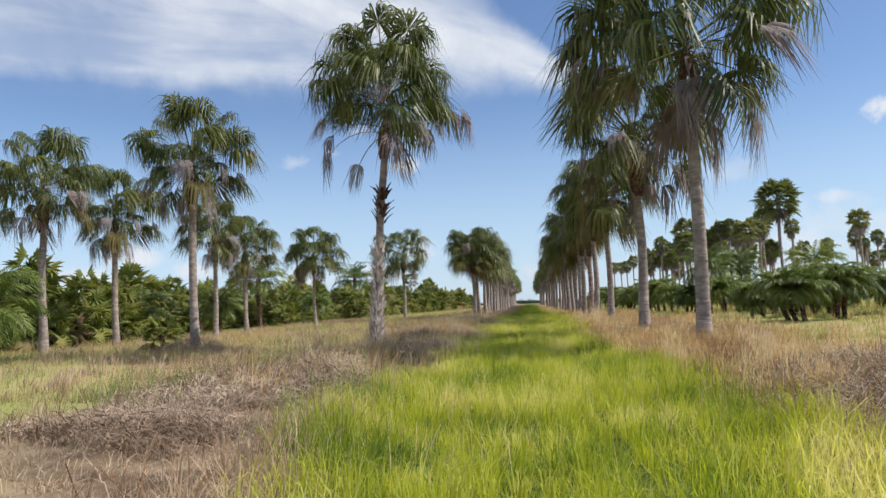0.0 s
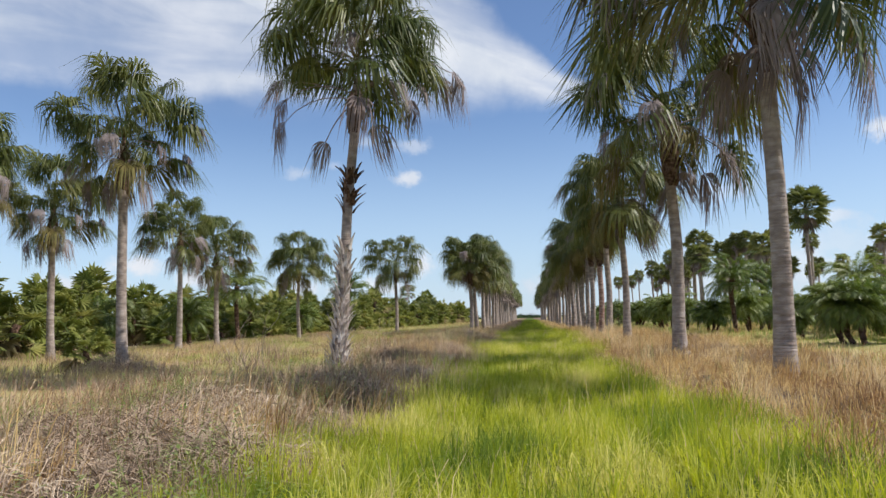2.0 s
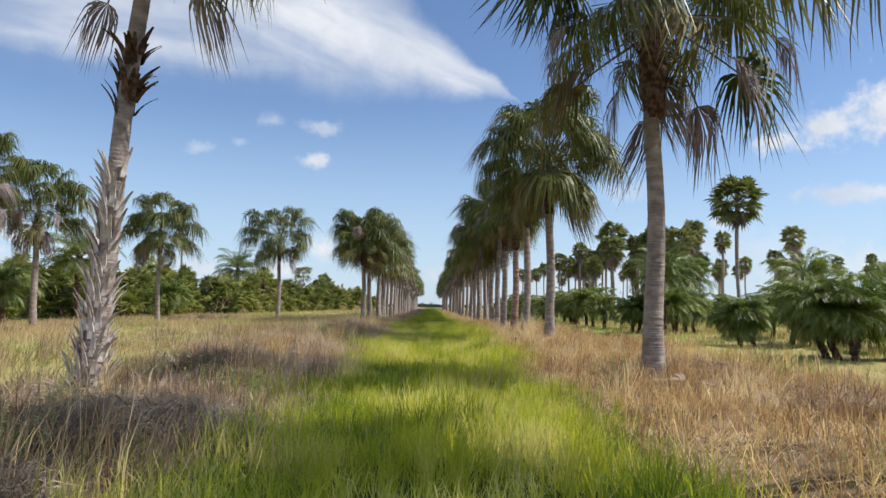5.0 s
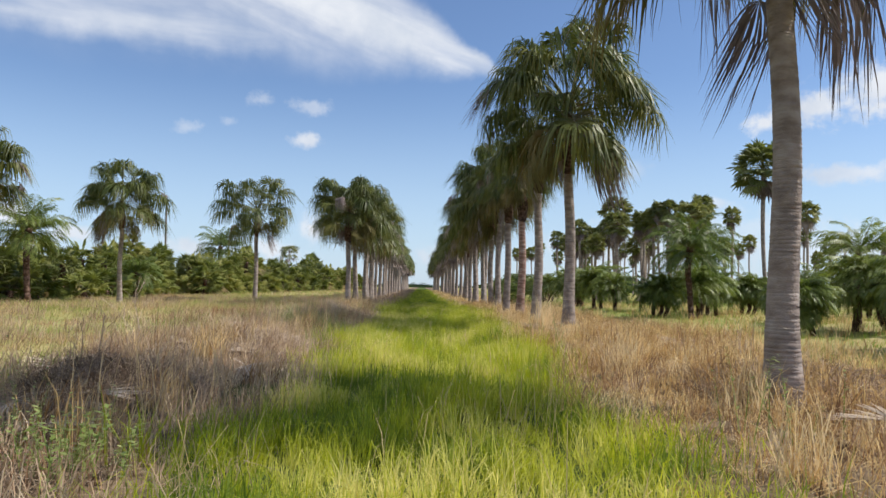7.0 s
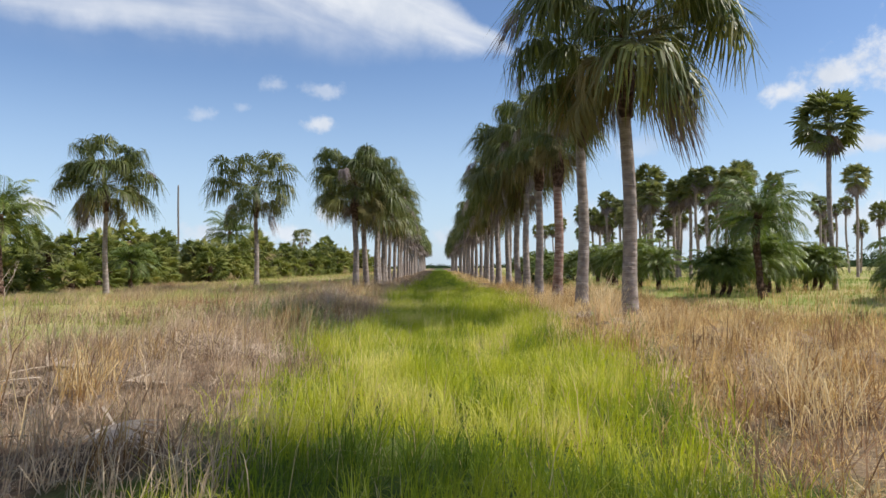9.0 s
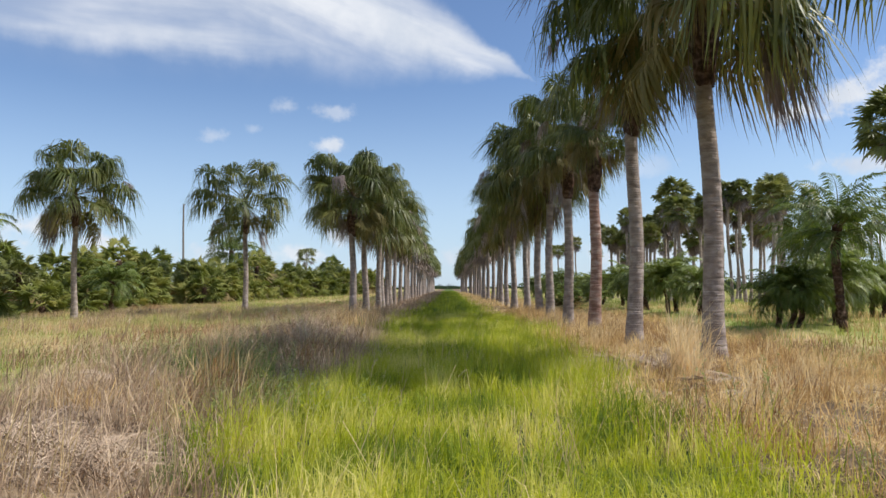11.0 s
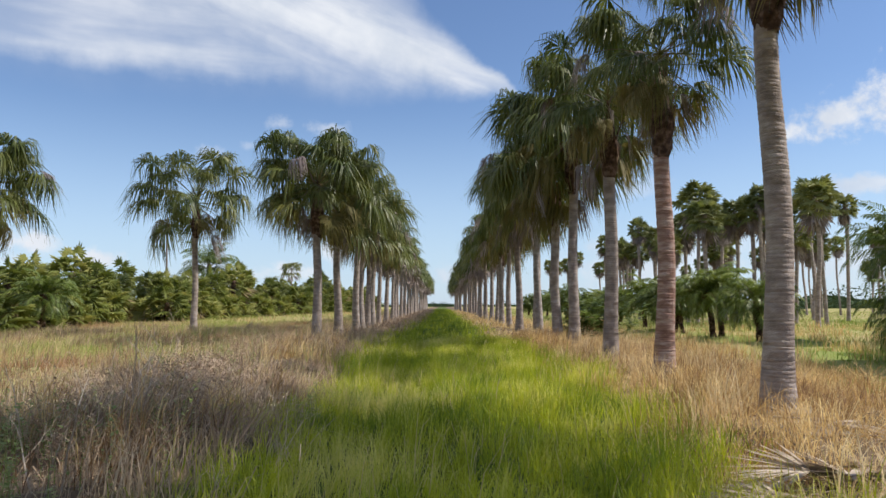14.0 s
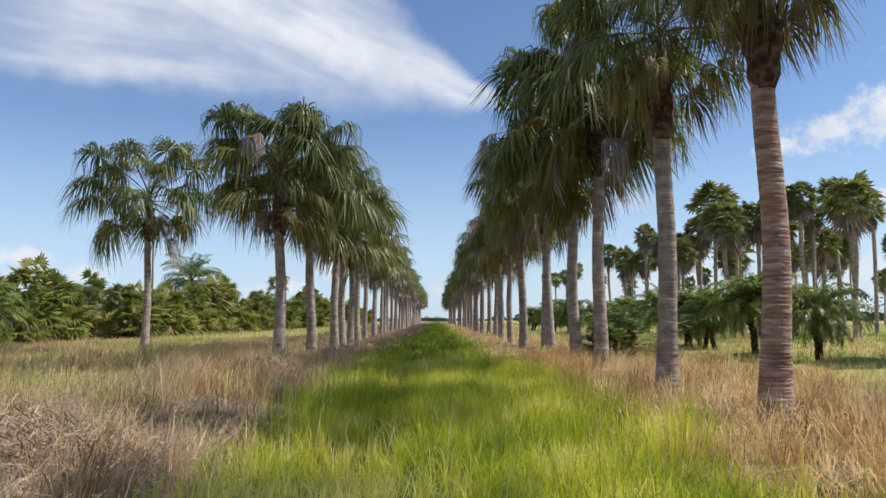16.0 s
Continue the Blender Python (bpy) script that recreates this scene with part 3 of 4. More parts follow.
def far_ribbon_palm(seed, height):
    palm = new("ribbon_fan_palm")
    me, top = trunk_mesh("trunk", height + 1.0, 0.25, 0.17, 0.13, M_TRUNK, 0.6, 8, seed)
    child("trunk", me, palm)
    cr = joined_crown("crown", seed, [(far_fan, 4, 1.4, 0, dict(pitch=70, stalk=1.2, blade=1.5, droop=0.9)), (far_fan, 7, 1.3, 0, dict(pitch=45, stalk=1.6, blade=1.6, droop=0.9)),
                                      (far_fan, 8, 1.1, 0, dict(pitch=18, stalk=1.65, blade=1.6, droop=0.95)), (far_fan, 8, 0.9, 0, dict(pitch=-8, stalk=1.6, blade=1.6, droop=1.0)),
                                      (far_fan, 4, 0.6, 2, dict(pitch=-25, blade=1.4, droop=1.0))], [M_FAN, M_PETIOLE, M_DEAD])
    child("crown", cr, palm, pose(top.x, top.y, height))
    tagged(palm, "tall fan palm in a long planted row, drooping green crown", "palm tree", "palms of the avenue")
    return palm


def scaled(x, y, turn, s=1.0, sz=None, dz=0.0):
    z = float(ground_z(x, y)) + dz
    return pose(x, y, z, 0, 0, turn) @ Matrix.Diagonal((s, s, sz or s, 1))


# ---- the avenue ----
rng = random.Random(5)
NEAR = [
    ribbon_palm(11, 6.0, dead=14, old=3, low=0.7, label="tall fan palm, ringed trunk, many withered brown hanging fronds"),
    ribbon_palm(12, 5.6, dead=5, old=8, full=1.2),
    ribbon_palm(13, 5.2, dead=2, old=3, full=0.8),
    ribbon_palm(14, 5.5, dead=4, old=7, full=0.8),
]
MID = [
    ribbon_palm(16, 5.6, dead=5, old=7, full=0.75, fans=SIMPLE, ring=0.2),
    ribbon_palm(17, 5.2, dead=3, old=6, full=0.7, fans=SIMPLE, ring=0.2),
    ribbon_palm(18, 5.5, dead=6, old=6, full=0.6, fans=SIMPLE, ring=0.2),
]
MID_H = (5.6, 5.2, 5.5)
NEAR_H = (6.0, 5.6, 5.2, 5.5)
FAR = [far_ribbon_palm(31, 5.4), far_ribbon_palm(32, 5.0), far_ribbon_palm(33, 5.7)]
FAR_H = (5.4, 5.0, 5.7)
used = set()


def stand(pool, k, m):
    """The first use of a pattern moves it into place, later ones copy it."""
    ob = pool[k]
    if ob.name in used:
        return copy_thing(ob, m)
    used.add(ob.name)
    ob.matrix_basis = m
    return ob


def grown(pool, heights, k, x, y, turn, s, h, crown=1.0, lean=0.0):
    """A palm of pattern k whose neck is h metres up; its crown keeps its shape."""
    src = pool[k]
    ob = copy_thing(src, pose(x, y, 0, 0, lean) @ pose(-x, -y, 0) @ scaled(x, y, turn, s))
    lift = h / s - heights[k]
    for c in ob.children:
        if c.name.startswith("trunk"):
            c.matrix_basis = Matrix.Diagonal((1, 1, 1 + lift / heights[k], 1)) @ c.matrix_basis
        else:
            c.matrix_basis = Matrix.Translation((0, 0, lift)) @ c.matrix_basis
        if c.name.startswith(("frond", "crown")) and crown != 1.0:
            c.matrix_basis = c.matrix_basis @ Matrix.Diagonal((crown, crown, crown, 1))
    return ob


def drop_patterns(pool):
    """The patterns themselves leave the place once their copies stand."""
    for ob in pool:
        for o in (*ob.children_recursive, ob):
            bpy.data.objects.remove(o)


right_row = [(4.27, 18.4, 0, 6.4, 1.28, 0), (4.07, 26.1, 0, 5.7, 1.15, 0), (4.52, 40.4, 1, 5.7, 1.22, -0.6), (4.06, 44.0, 3, 5.6, 0.75, 0), (4.11, 48.7, 3, 5.0, 0.66, 0),
             (3.92, 52.2, 3, 5.2, 0.8, 0), (4.09, 58.0, 1, 5.7, 1.1, 0), (3.99, 60.6, 3, 5.0, 1.1, 0)]
left_row = [(-4.57, 61.1, 1, 4.6, 1.0, 0), (-4.68, 66.9, 2, 4.7, 1.0, 0), (-4.3, 70.2, 3, 4.9, 1.0, 0)]
for x, y, k, h, crown, lean in right_row + left_row:
    ob = grown(NEAR, NEAR_H, k, x, y, rng.uniform(0, 360), rng.uniform(0.96, 1.03), h, crown, lean)
    if y == 48.7:
        stem = next(c for c in ob.children if c.name.startswith("trunk"))
        stem.data = stem.data.copy()
        stem.data.materials[0] = M_BARK
        tagged(ob, "tall fan palm with reddish-brown strongly ringed trunk")
for x0, y, yend in ((4.05, 64.5, 250), (-4.5, 74.0, 250)):
    while y < yend:
        h = rng.uniform(4.6, 5.6)
        x = x0 + rng.uniform(-0.25, 0.25)
        if y < 92:
            k = rng.choice((0, 1, 2))
            grown(MID, MID_H, k, x, y, rng.uniform(0, 360), rng.uniform(0.88, 1.04), h, rng.uniform(0.88, 1.15))
        else:
            k = rng.randrange(3)
            grown(FAR, FAR_H, k, x, y, rng.uniform(0, 360), rng.uniform(0.9, 1.05), h)
        y += rng.uniform(3.4, 4.6)

# single palms in the field on the other side
for x, y, k, h in ((-12.98, 26.6, 0, 6.2), (-21.5, 29.5, 0, 6.2), (-21.2, 34.7, 0, 5.6), (-20.6, 45.2, 0, 5.6), (-20.4, 49.9, 0, 5.0), (-20.2, 65.9, 1, 5.6), (-12.3, 70.5, 2, 5.5)):
    p = grown(NEAR, NEAR_H, k, x, y, rng.uniform(0, 360), 0.92 if y > 60 else rng.uniform(0.96, 1.05), h, 1.3 if y > 60 else 1.0)
    tagged(p, "tall fan palm in the dry field, green crown, withered lower fronds", group="palms in the field")

p = grown(FAR, FAR_H, 0, -26.7, 161.0, 40, 0.8, 6.6, 1.1)
tagged(p, "lone fan palm rising behind the green thicket", group="palms in the field")

drop_patterns(NEAR + MID + FAR)


def scruffy_palm():
    """The palm that has kept its old leaf bases down the trunk."""
    rng = random.Random(77)
    palm = new("scruffy_fan_palm")
    h = 6.8
    me, top = trunk_mesh("trunk", h + 1.0, 0.26, 0.15, 0.12, M_TRUNK, 0.06, 12, 8, bend=0.18)
    child("trunk", me, palm)
    child("neck", NECKS[1], palm, pose(top.x, top.y, h - 0.3), "dark brown fibrous neck")
    for k in range(150):
        z = 0.02 + 3.3 * (k / 150) ** 1.3
        t = z / h
        c = top * (math.sin(t * 2.2) / math.sin(2.2))
        r = 0.16 + 0.1 * math.exp(-z / 0.7)
        m = pose(c.x, c.y, z, rng.uniform(-14, 6), rng.uniform(-8, 8), k * 137.5 if z < 1.7 else rng.uniform(30, 230)) @ Matrix.Translation((0, r - 0.03, 0))
        child("leaf_base", rng.choice(BOOTS), palm, m, "split grey old leaf base" if k == 0 else "")
    for k in range(34):
        z = rng.uniform(4.3, 5.3)
        c = top * (math.sin(z / h * 2.2) / math.sin(2.2))
        m = pose(c.x, c.y, z, rng.uniform(-35, -5), 0, rng.uniform(0, 360)) @ Matrix.Translation((0, 0.11, 0))
        child("leaf_base", rng.choice(NECK_BOOTS), palm, m)
    rows = [(FINE[74], 5, 0.0, ""), (FINE[54], 9, 0.1, ""), (FINE[36], 11, 0.25, ""), (FINE[18], 10, 0.45, ""), (FINE[0], 5, 0.5, ""), (FINE["dead"][:2], 13, 1.2, "withered brown hanging frond")]
    place_fronds(palm, top, h + 2.1, rows, 78, 1.1)
    tagged(palm, "fan palm with ragged grey leaf bases on its trunk", "palm tree", "palms in the field")
    palm.matrix_basis = pose(-5.2, 23.75, float(ground_z(-5.2, 23.75)), 0, 4.5, 0) @ pose(0, 0, 0, 0, 0, 20)


scruffy_palm()


# ---- cabbage palms ----
def cabbage_palm(seed, height, leaves=(7, 9, 11, 11, 10, 8, 7), reach=1.0):
    palm = new("cabbage_palm")
    me, top = trunk_mesh("trunk", height, 0.17, 0.12, 0.14, M_TRUNK, 0.5, 7, seed, bend=0.25)
    child("trunk", me, palm)
    kinds = [(palm_fan, n, 0.2 - k * 0.05, 0, dict(pitch=78 - 17 * k, stalk=0.76 * reach, blade=0.6 * (1 + reach) / 2, tips=11, spread=120, droop=0.16, fold=0.3, split=0.5)) for k, n in enumerate(leaves)]
    kinds.append((palm_fan, 6, -0.25, 2, dict(pitch=-62, stalk=0.6, blade=0.75, droop=0.6, fold=0.8)))
    child("crown", joined_crown("crown", seed, kinds, [M_SABAL, M_PETIOLE, M_DEAD], 1.0, 12, 30), palm, pose(top.x, top.y, height))
    tagged(palm, "cabbage palm with round green head and rough trunk", "palm tree", "cabbage palm grove")
    return palm


SABAL = [cabbage_palm(51, 6.0), cabbage_palm(52, 5.0), cabbage_palm(53, 7.0), cabbage_palm(54, 8.0, (9, 13, 15, 15, 14, 11, 8), 1.65)]
SABAL_H = (6.0, 5.0, 7.0, 8.0)
grove = [(20.6, 60.3, 8.7, 1.0), (19.0, 88.7, 9.0, 1.35), (28.7, 90.0, 9.9, 1.15), (26.8, 93.9, 8.4, 1.1), (26.5, 102.7, 8.8, 1.1), (23.0, 79.2, 7.9, 1.1), (39.9, 91.0, 9.6, 1.1)]
r2 = random.Random(9)
for k in range(26):
    y = r2.uniform(84, 118)
    x = r2.uniform(17.5 + (y - 84) * 0.05, 27 + (y - 80) * 0.45)
    grove.append((x, y, r2.uniform(5.8, 9.2), r2.uniform(0.75, 1.05)))
for k in range(24):
    y = r2.uniform(110, 170)
    grove.append((r2.uniform(17, 30 + (y - 80) * 0.6), y, r2.uniform(6.6, 9.4), r2.uniform(0.85, 1.1)))
for k in range(20):
    grove.append((r2.uniform(44, 78), r2.uniform(86, 125), r2.uniform(6.0, 9.2), r2.uniform(0.5, 0.95)))
for x, y, h, head in grove:
    k = 3 if y < 70 else r2.randrange(3)
    grown(SABAL, SABAL_H, k, x, y, r2.uniform(0, 360), r2.uniform(0.9, 1.1), h, head)

drop_patterns(SABAL)


# ---- date palms ----
def date_palm(seed, height, stems=1, size=1.0):
    palm = new("date_palm")
    rng = random.Random(seed)
    for s in range(stems):
        me, top = trunk_mesh("trunk", height * rng.uniform(0.8, 1.1), 0.13, 0.1, 0.14, M_NECK, 0.2, 8, seed + s, bend=0.16, notch=0.25)
        off = Vector((rng.uniform(-0.5, 0.5), rng.uniform(-0.5, 0.5), 0)) * (stems > 1)
        lean = rng.uniform(-14, 14) * (stems > 1)
        m = Matrix.Translation(off) @ pose(0, 0, 0, lean, -lean)
        child("trunk", me, palm, m)
        kinds = [(feather_frond, 8, 0.05, 0, dict(pitch=74, length=1.6 * size)), (feather_frond, 11, 0.0, 0, dict(pitch=48, length=1.7 * size)),
                 (feather_frond, 12, -0.05, 0, dict(pitch=22, length=1.7 * size)), (feather_frond, 11, -0.1, 0, dict(pitch=-4, length=1.35 * size))]
        child("crown", joined_crown("crown", seed + s, kinds, [M_DATE, M_PETIOLE]), palm, m @ pose(top.x, top.y, height * 0.98))
    tagged(palm, "bushy dark green date palm with feathery arching leaves", "palm tree", "date palm planting")
    return palm


DATES = [date_palm(61, 1.55, 1, 0.95), date_palm(62, 1.75, 2, 0.95), date_palm(63, 1.5, 3, 0.9), date_palm(64, 3.0, 1, 1.2)]
r3 = random.Random(12)
dates = [(11.7, 33.4, 2), (13.9, 34.6, 1), (12.4, 41.0, 2), (15.2, 41.8, 1), (12.3, 50.4, 3), (11.2, 51.8, 2), (14.2, 54.0, 1), (12.0, 62.3, 0), (16.5, 58.0, 1), (19.5, 60.5, 2)]
y = 66.0
while y < 130:
    dates.append((12.0 + r3.uniform(-0.8, 0.8), y, r3.choice((0, 0, 1, 2))))
    y += r3.uniform(3.4, 5.2)
for k in range(11):
    dates.append((r3.uniform(17, 34), r3.uniform(46, 66), r3.choice((0, 1, 2, 3))))
for k in range(6):
    dates.append((r3.uniform(15, 26), r3.uniform(33, 46), r3.choice((0, 1, 2))))
for x, y, k in dates:
    stand(DATES, k, scaled(x, y, r3.uniform(0, 360), r3.uniform(0.85, 1.15)))


# ---- thicket of young palms ----
def young_palm(seed, mat, tall):
    palm = new("young_fan_palm")
    me, top = trunk_mesh("trunk", tall, 0.2, 0.17, 0.16, M_NECK, 0.6, 6, seed)
    child("trunk", me, palm)
    kinds = [(palm_fan, n, 0.15 - k * 0.1, 0, dict(pitch=76 - 20 * k, stalk=0.9, blade=0.66, droop=0.15, tips=11, spread=120, fold=0.3, split=0.5)) for k, n in enumerate((7, 8, 10, 10, 7))]
    kinds.append((palm_fan, 9, -0.45, 2, dict(pitch=-40, stalk=0.85, blade=0.9, droop=0.7, tips=11, fold=0.9)))
    child("crown", joined_crown("crown", seed, kinds, [mat, M_PETIOLE, M_WITHER], 1.0, 24, 55), palm, pose(top.x, top.y, tall))
    tagged(palm, "young fan palm in a dense green thicket", "palm tree", "palm thicket")
    return palm


YOUNG = [young_palm(71, M_YOUNG, 1.2), young_palm(72, M_SABAL, 2.1), young_palm(73, M_SABAL, 1.7), young_palm(74, M_YOUNG, 0.4), young_palm(75, M_YOUNG, 2.3)]
r4 = random.Random(21)
y = 18.0
while y < 215:
    for x0, kinds in ((-25.5, (3, 0, 3)), (-29, (0, 2, 1, 4)), (-33.5, (1, 2, 4, 4))):
        if x0 > -27 and r4.random() < 0.25:
            continue
        k = r4.choice(kinds)
        shift = max(0.0, (y - 90) * 0.05)
        stand(YOUNG, k, scaled(x0 + shift + r4.uniform(-1.6, 1.6), y + r4.uniform(-1.3, 1.3), r4.uniform(0, 360), r4.uniform(0.85, 1.3) * (1 + max(0.0, y - 60) * 0.004)))
    y += r4.uniform(2.7, 3.6) * (1 if y < 110 else 1.5)
stand(YOUNG, 0, scaled(-14.9, 27.8, 40, 0.5))
for x, y, k in ((-18.6, 22.4, 0), (-35.0, 143, 3), (-24.0, 62.0, 3), (-27.0, 47.0, 0), (-23.5, 52.5, 0), (-24, 78, 0)):
    p = stand(DATES, k, scaled(x, y, r4.uniform(0, 360), 1.3 if y < 100 else 2.2))
    tagged(p, "feathery date palm standing out of the thicket", group="palm thicket")

# ---- far woods and pole ----
def far_woods():
    rg = np.random.default_rng(4)
    V, F = [], []
    for x0, x1, yy, h in ((-300, 340, 520, 3.0), (-400, -45, 260, 5.5), (60, 420, 230, 5.5)):
        n = 7000
        px, py = rg.uniform(x0, x1, n), yy + rg.uniform(-12, 12, n)
        top = h * (0.45 + 0.8 * smooth_noise(px * 0.12, py * 0.0, 8))
        pz = rg.uniform(0, 1, n) ** 0.7 * top
        for a, b, c in zip(px, py, pz):
            s = rg.uniform(0.4, 1.0)
            q = rg.uniform(-1, 1, (3, 3)) * s
            i = len(V)
            V += [(a + r[0], b + r[1], max(-0.1, c + r[2] * 0.7)) for r in q]
            F.append((i, i + 1, i + 2))
        xs = np.arange(x0, x1, 0.8)
        tops = h * (0.3 + 0.6 * smooth_noise(xs * 0.12, xs * 0.0, 8)) * (0.8 + 0.3 * smooth_noise(xs * 0.9, xs * 0.0, 9))
        b = len(V)
        for a, t in zip(xs, tops):
            V += [(a, yy + 13, -0.5), (a, yy + 13, t)]
        F += [(b + 2 * i, b + 2 * i + 2, b + 2 * i + 3, b + 2 * i + 1) for i in range(len(xs) - 1)]
    ob = new("far_woods", mesh_from("far_woods", V, F, [M_WOODS]))
    tagged(ob, "low dark green line of distant trees", "trees", kind="stuff")


far_woods()


def utility_pole(x, y, h):
    pole = new("utility_pole")
    me, _ = trunk_mesh("shaft", h, 0.4, 0.34, 0.25, M_POLE, 3.0, 10, 3, bend=0.0)
    child("shaft", me, pole)
    bm = bmesh.new()
    bmesh.ops.create_cone(bm, cap_ends=True, segments=10, radius1=0.27, radius2=0.2, depth=0.25, matrix=Matrix.Translation((0, 0, h + 0.1)))
    me = bpy.data.meshes.new("cap")
    bm.to_mesh(me)
    bm.free()
    me.materials.append(M_POLE)
    child("cap", me, pole)
    pole.matrix_basis = scaled(x, y, 10)
    tagged(pole, "tall weathered utility pole beyond the thicket", "pole")


utility_pole(-80, 242, 24)


# ---- grass ----
def blades(name, x, y, height, width, mat, label, lean=0.5, seed=0, wind=(0.1, 0.1), simple=False):
    """One object of many bent blades, each a tapered strip."""
    rg = np.random.default_rng(seed)
    n = len(x)
    z = ground_z(x, y) - 0.02
    a = rg.uniform(0, 2 * np.pi, n)
    ln = np.abs(rg.normal(0, lean, n)) + 0.08
    dx, dy = np.cos(a) * ln + wind[0], np.sin(a) * ln + wind[1]
    f = rg.uniform(0, 2 * np.pi, n)
    wx, wy = np.cos(f) * width * 0.5, np.sin(f) * width * 0.5
    V = np.zeros((n, 5, 3))
    V[:, 0] = np.stack([x - wx, y - wy, z], 1)
    V[:, 1] = np.stack([x + wx, y + wy, z], 1)
    mx, my, mz = x + dx * height * 0.35, y + dy * height * 0.35, z + height * 0.6
    V[:, 2] = np.stack([mx + wx * 0.8, my + wy * 0.8, mz], 1)
    V[:, 3] = np.stack([mx - wx * 0.8, my - wy * 0.8, mz], 1)
    V[:, 4] = np.stack([x + dx * height, y + dy * height, z + height * np.clip(1.05 - 0.45 * ln, 0.35, 1)], 1)
    if simple:
        V = V[:, (0, 1, 4)]
        loops, starts = np.arange(n * 3), np.arange(n) * 3
        me = bpy.data.meshes.new(name)
        me.vertices.add(n * 3)
        me.vertices.foreach_set("co", V.ravel())
        me.loops.add(n * 3)
        me.loops.foreach_set("vertex_index", loops.astype(np.int32))
        me.polygons.add(n)
        me.polygons.foreach_set("loop_start", starts.astype(np.int32))
        me.materials.append(mat)
        me.update(calc_edges=True)
        return tagged(new(name, me), label, "grass", kind="stuff")
    base = (np.arange(n) * 5)[:, None]
    loops = np.concatenate([base + np.array([[0, 1, 2, 3]]), base + np.array([[3, 2, 4]])], 1).ravel()
    me = bpy.data.meshes.new(name)
    me.vertices.add(n * 5)
    me.vertices.foreach_set("co", V.ravel())
    me.loops.add(n * 7)
    me.loops.foreach_set("vertex_index", loops.astype(np.int32))
    me.polygons.add(n * 2)
    starts = (np.arange(n) * 7)[:, None] + np.array([[0, 4]])
    me.polygons.foreach_set("loop_start", starts.ravel().astype(np.int32))
    me.materials.append(mat)
    me.update(calc_edges=True)
    ob = new(name, me)
    return tagged(ob, label, "grass", kind="stuff")


def scatter(n, x0, x1, y0, y1, seed, clump=0.0, near=None):
    """Points in a strip, drawn towards clumps; near thins them out with y."""
    rg = np.random.default_rng(seed)
    t = rg.uniform(0, 1, n)
    if near:
        t = t ** near
    x, y = rg.uniform(x0, x1, n), y0 + (y1 - y0) * t
    if clump:
        gx, gy = np.floor(x / clump), np.floor(y / clump)
        h1 = np.sin(gx * 12.9 + gy * 78.2) * 43758.5
        h2 = np.sin(gx * 39.3 + gy * 11.1) * 24634.6
        cx, cy = (gx + h1 - np.floor(h1)) * clump, (gy + h2 - np.floor(h2)) * clump
        pull = rg.uniform(0.0, 0.75, n)
        x, y = x + (cx - x) * pull, y + (cy - y) * pull
    return x, y, rg


def edge(y, seed):
    """The wandering edge of the lane."""
    wide = np.clip((11 - y) * 0.05, 0, 0.3) if seed == 21 else 0
    return wide + (smooth_noise(y * 0.25, y * 0, seed) - 0.5) * 1.1 + (smooth_noise(y * 1.1, y * 0, seed + 1) - 0.5) * 1.0


# trodden places with matted debris: centre and half widths
BARE = [(-5.0, 9.3, 1.7, 1.1), (-4.2, 25.2, 1.1, 0.9), (-4.6, 35.0, 1.0, 0.8), (-4.3, 12.6, 1.3, 0.9), (-4.4, 17.5, 1.2, 1.4), (-4.2, 31.0, 1.0, 1.6), (-3.9, 50.0, 1.0, 1.6)]


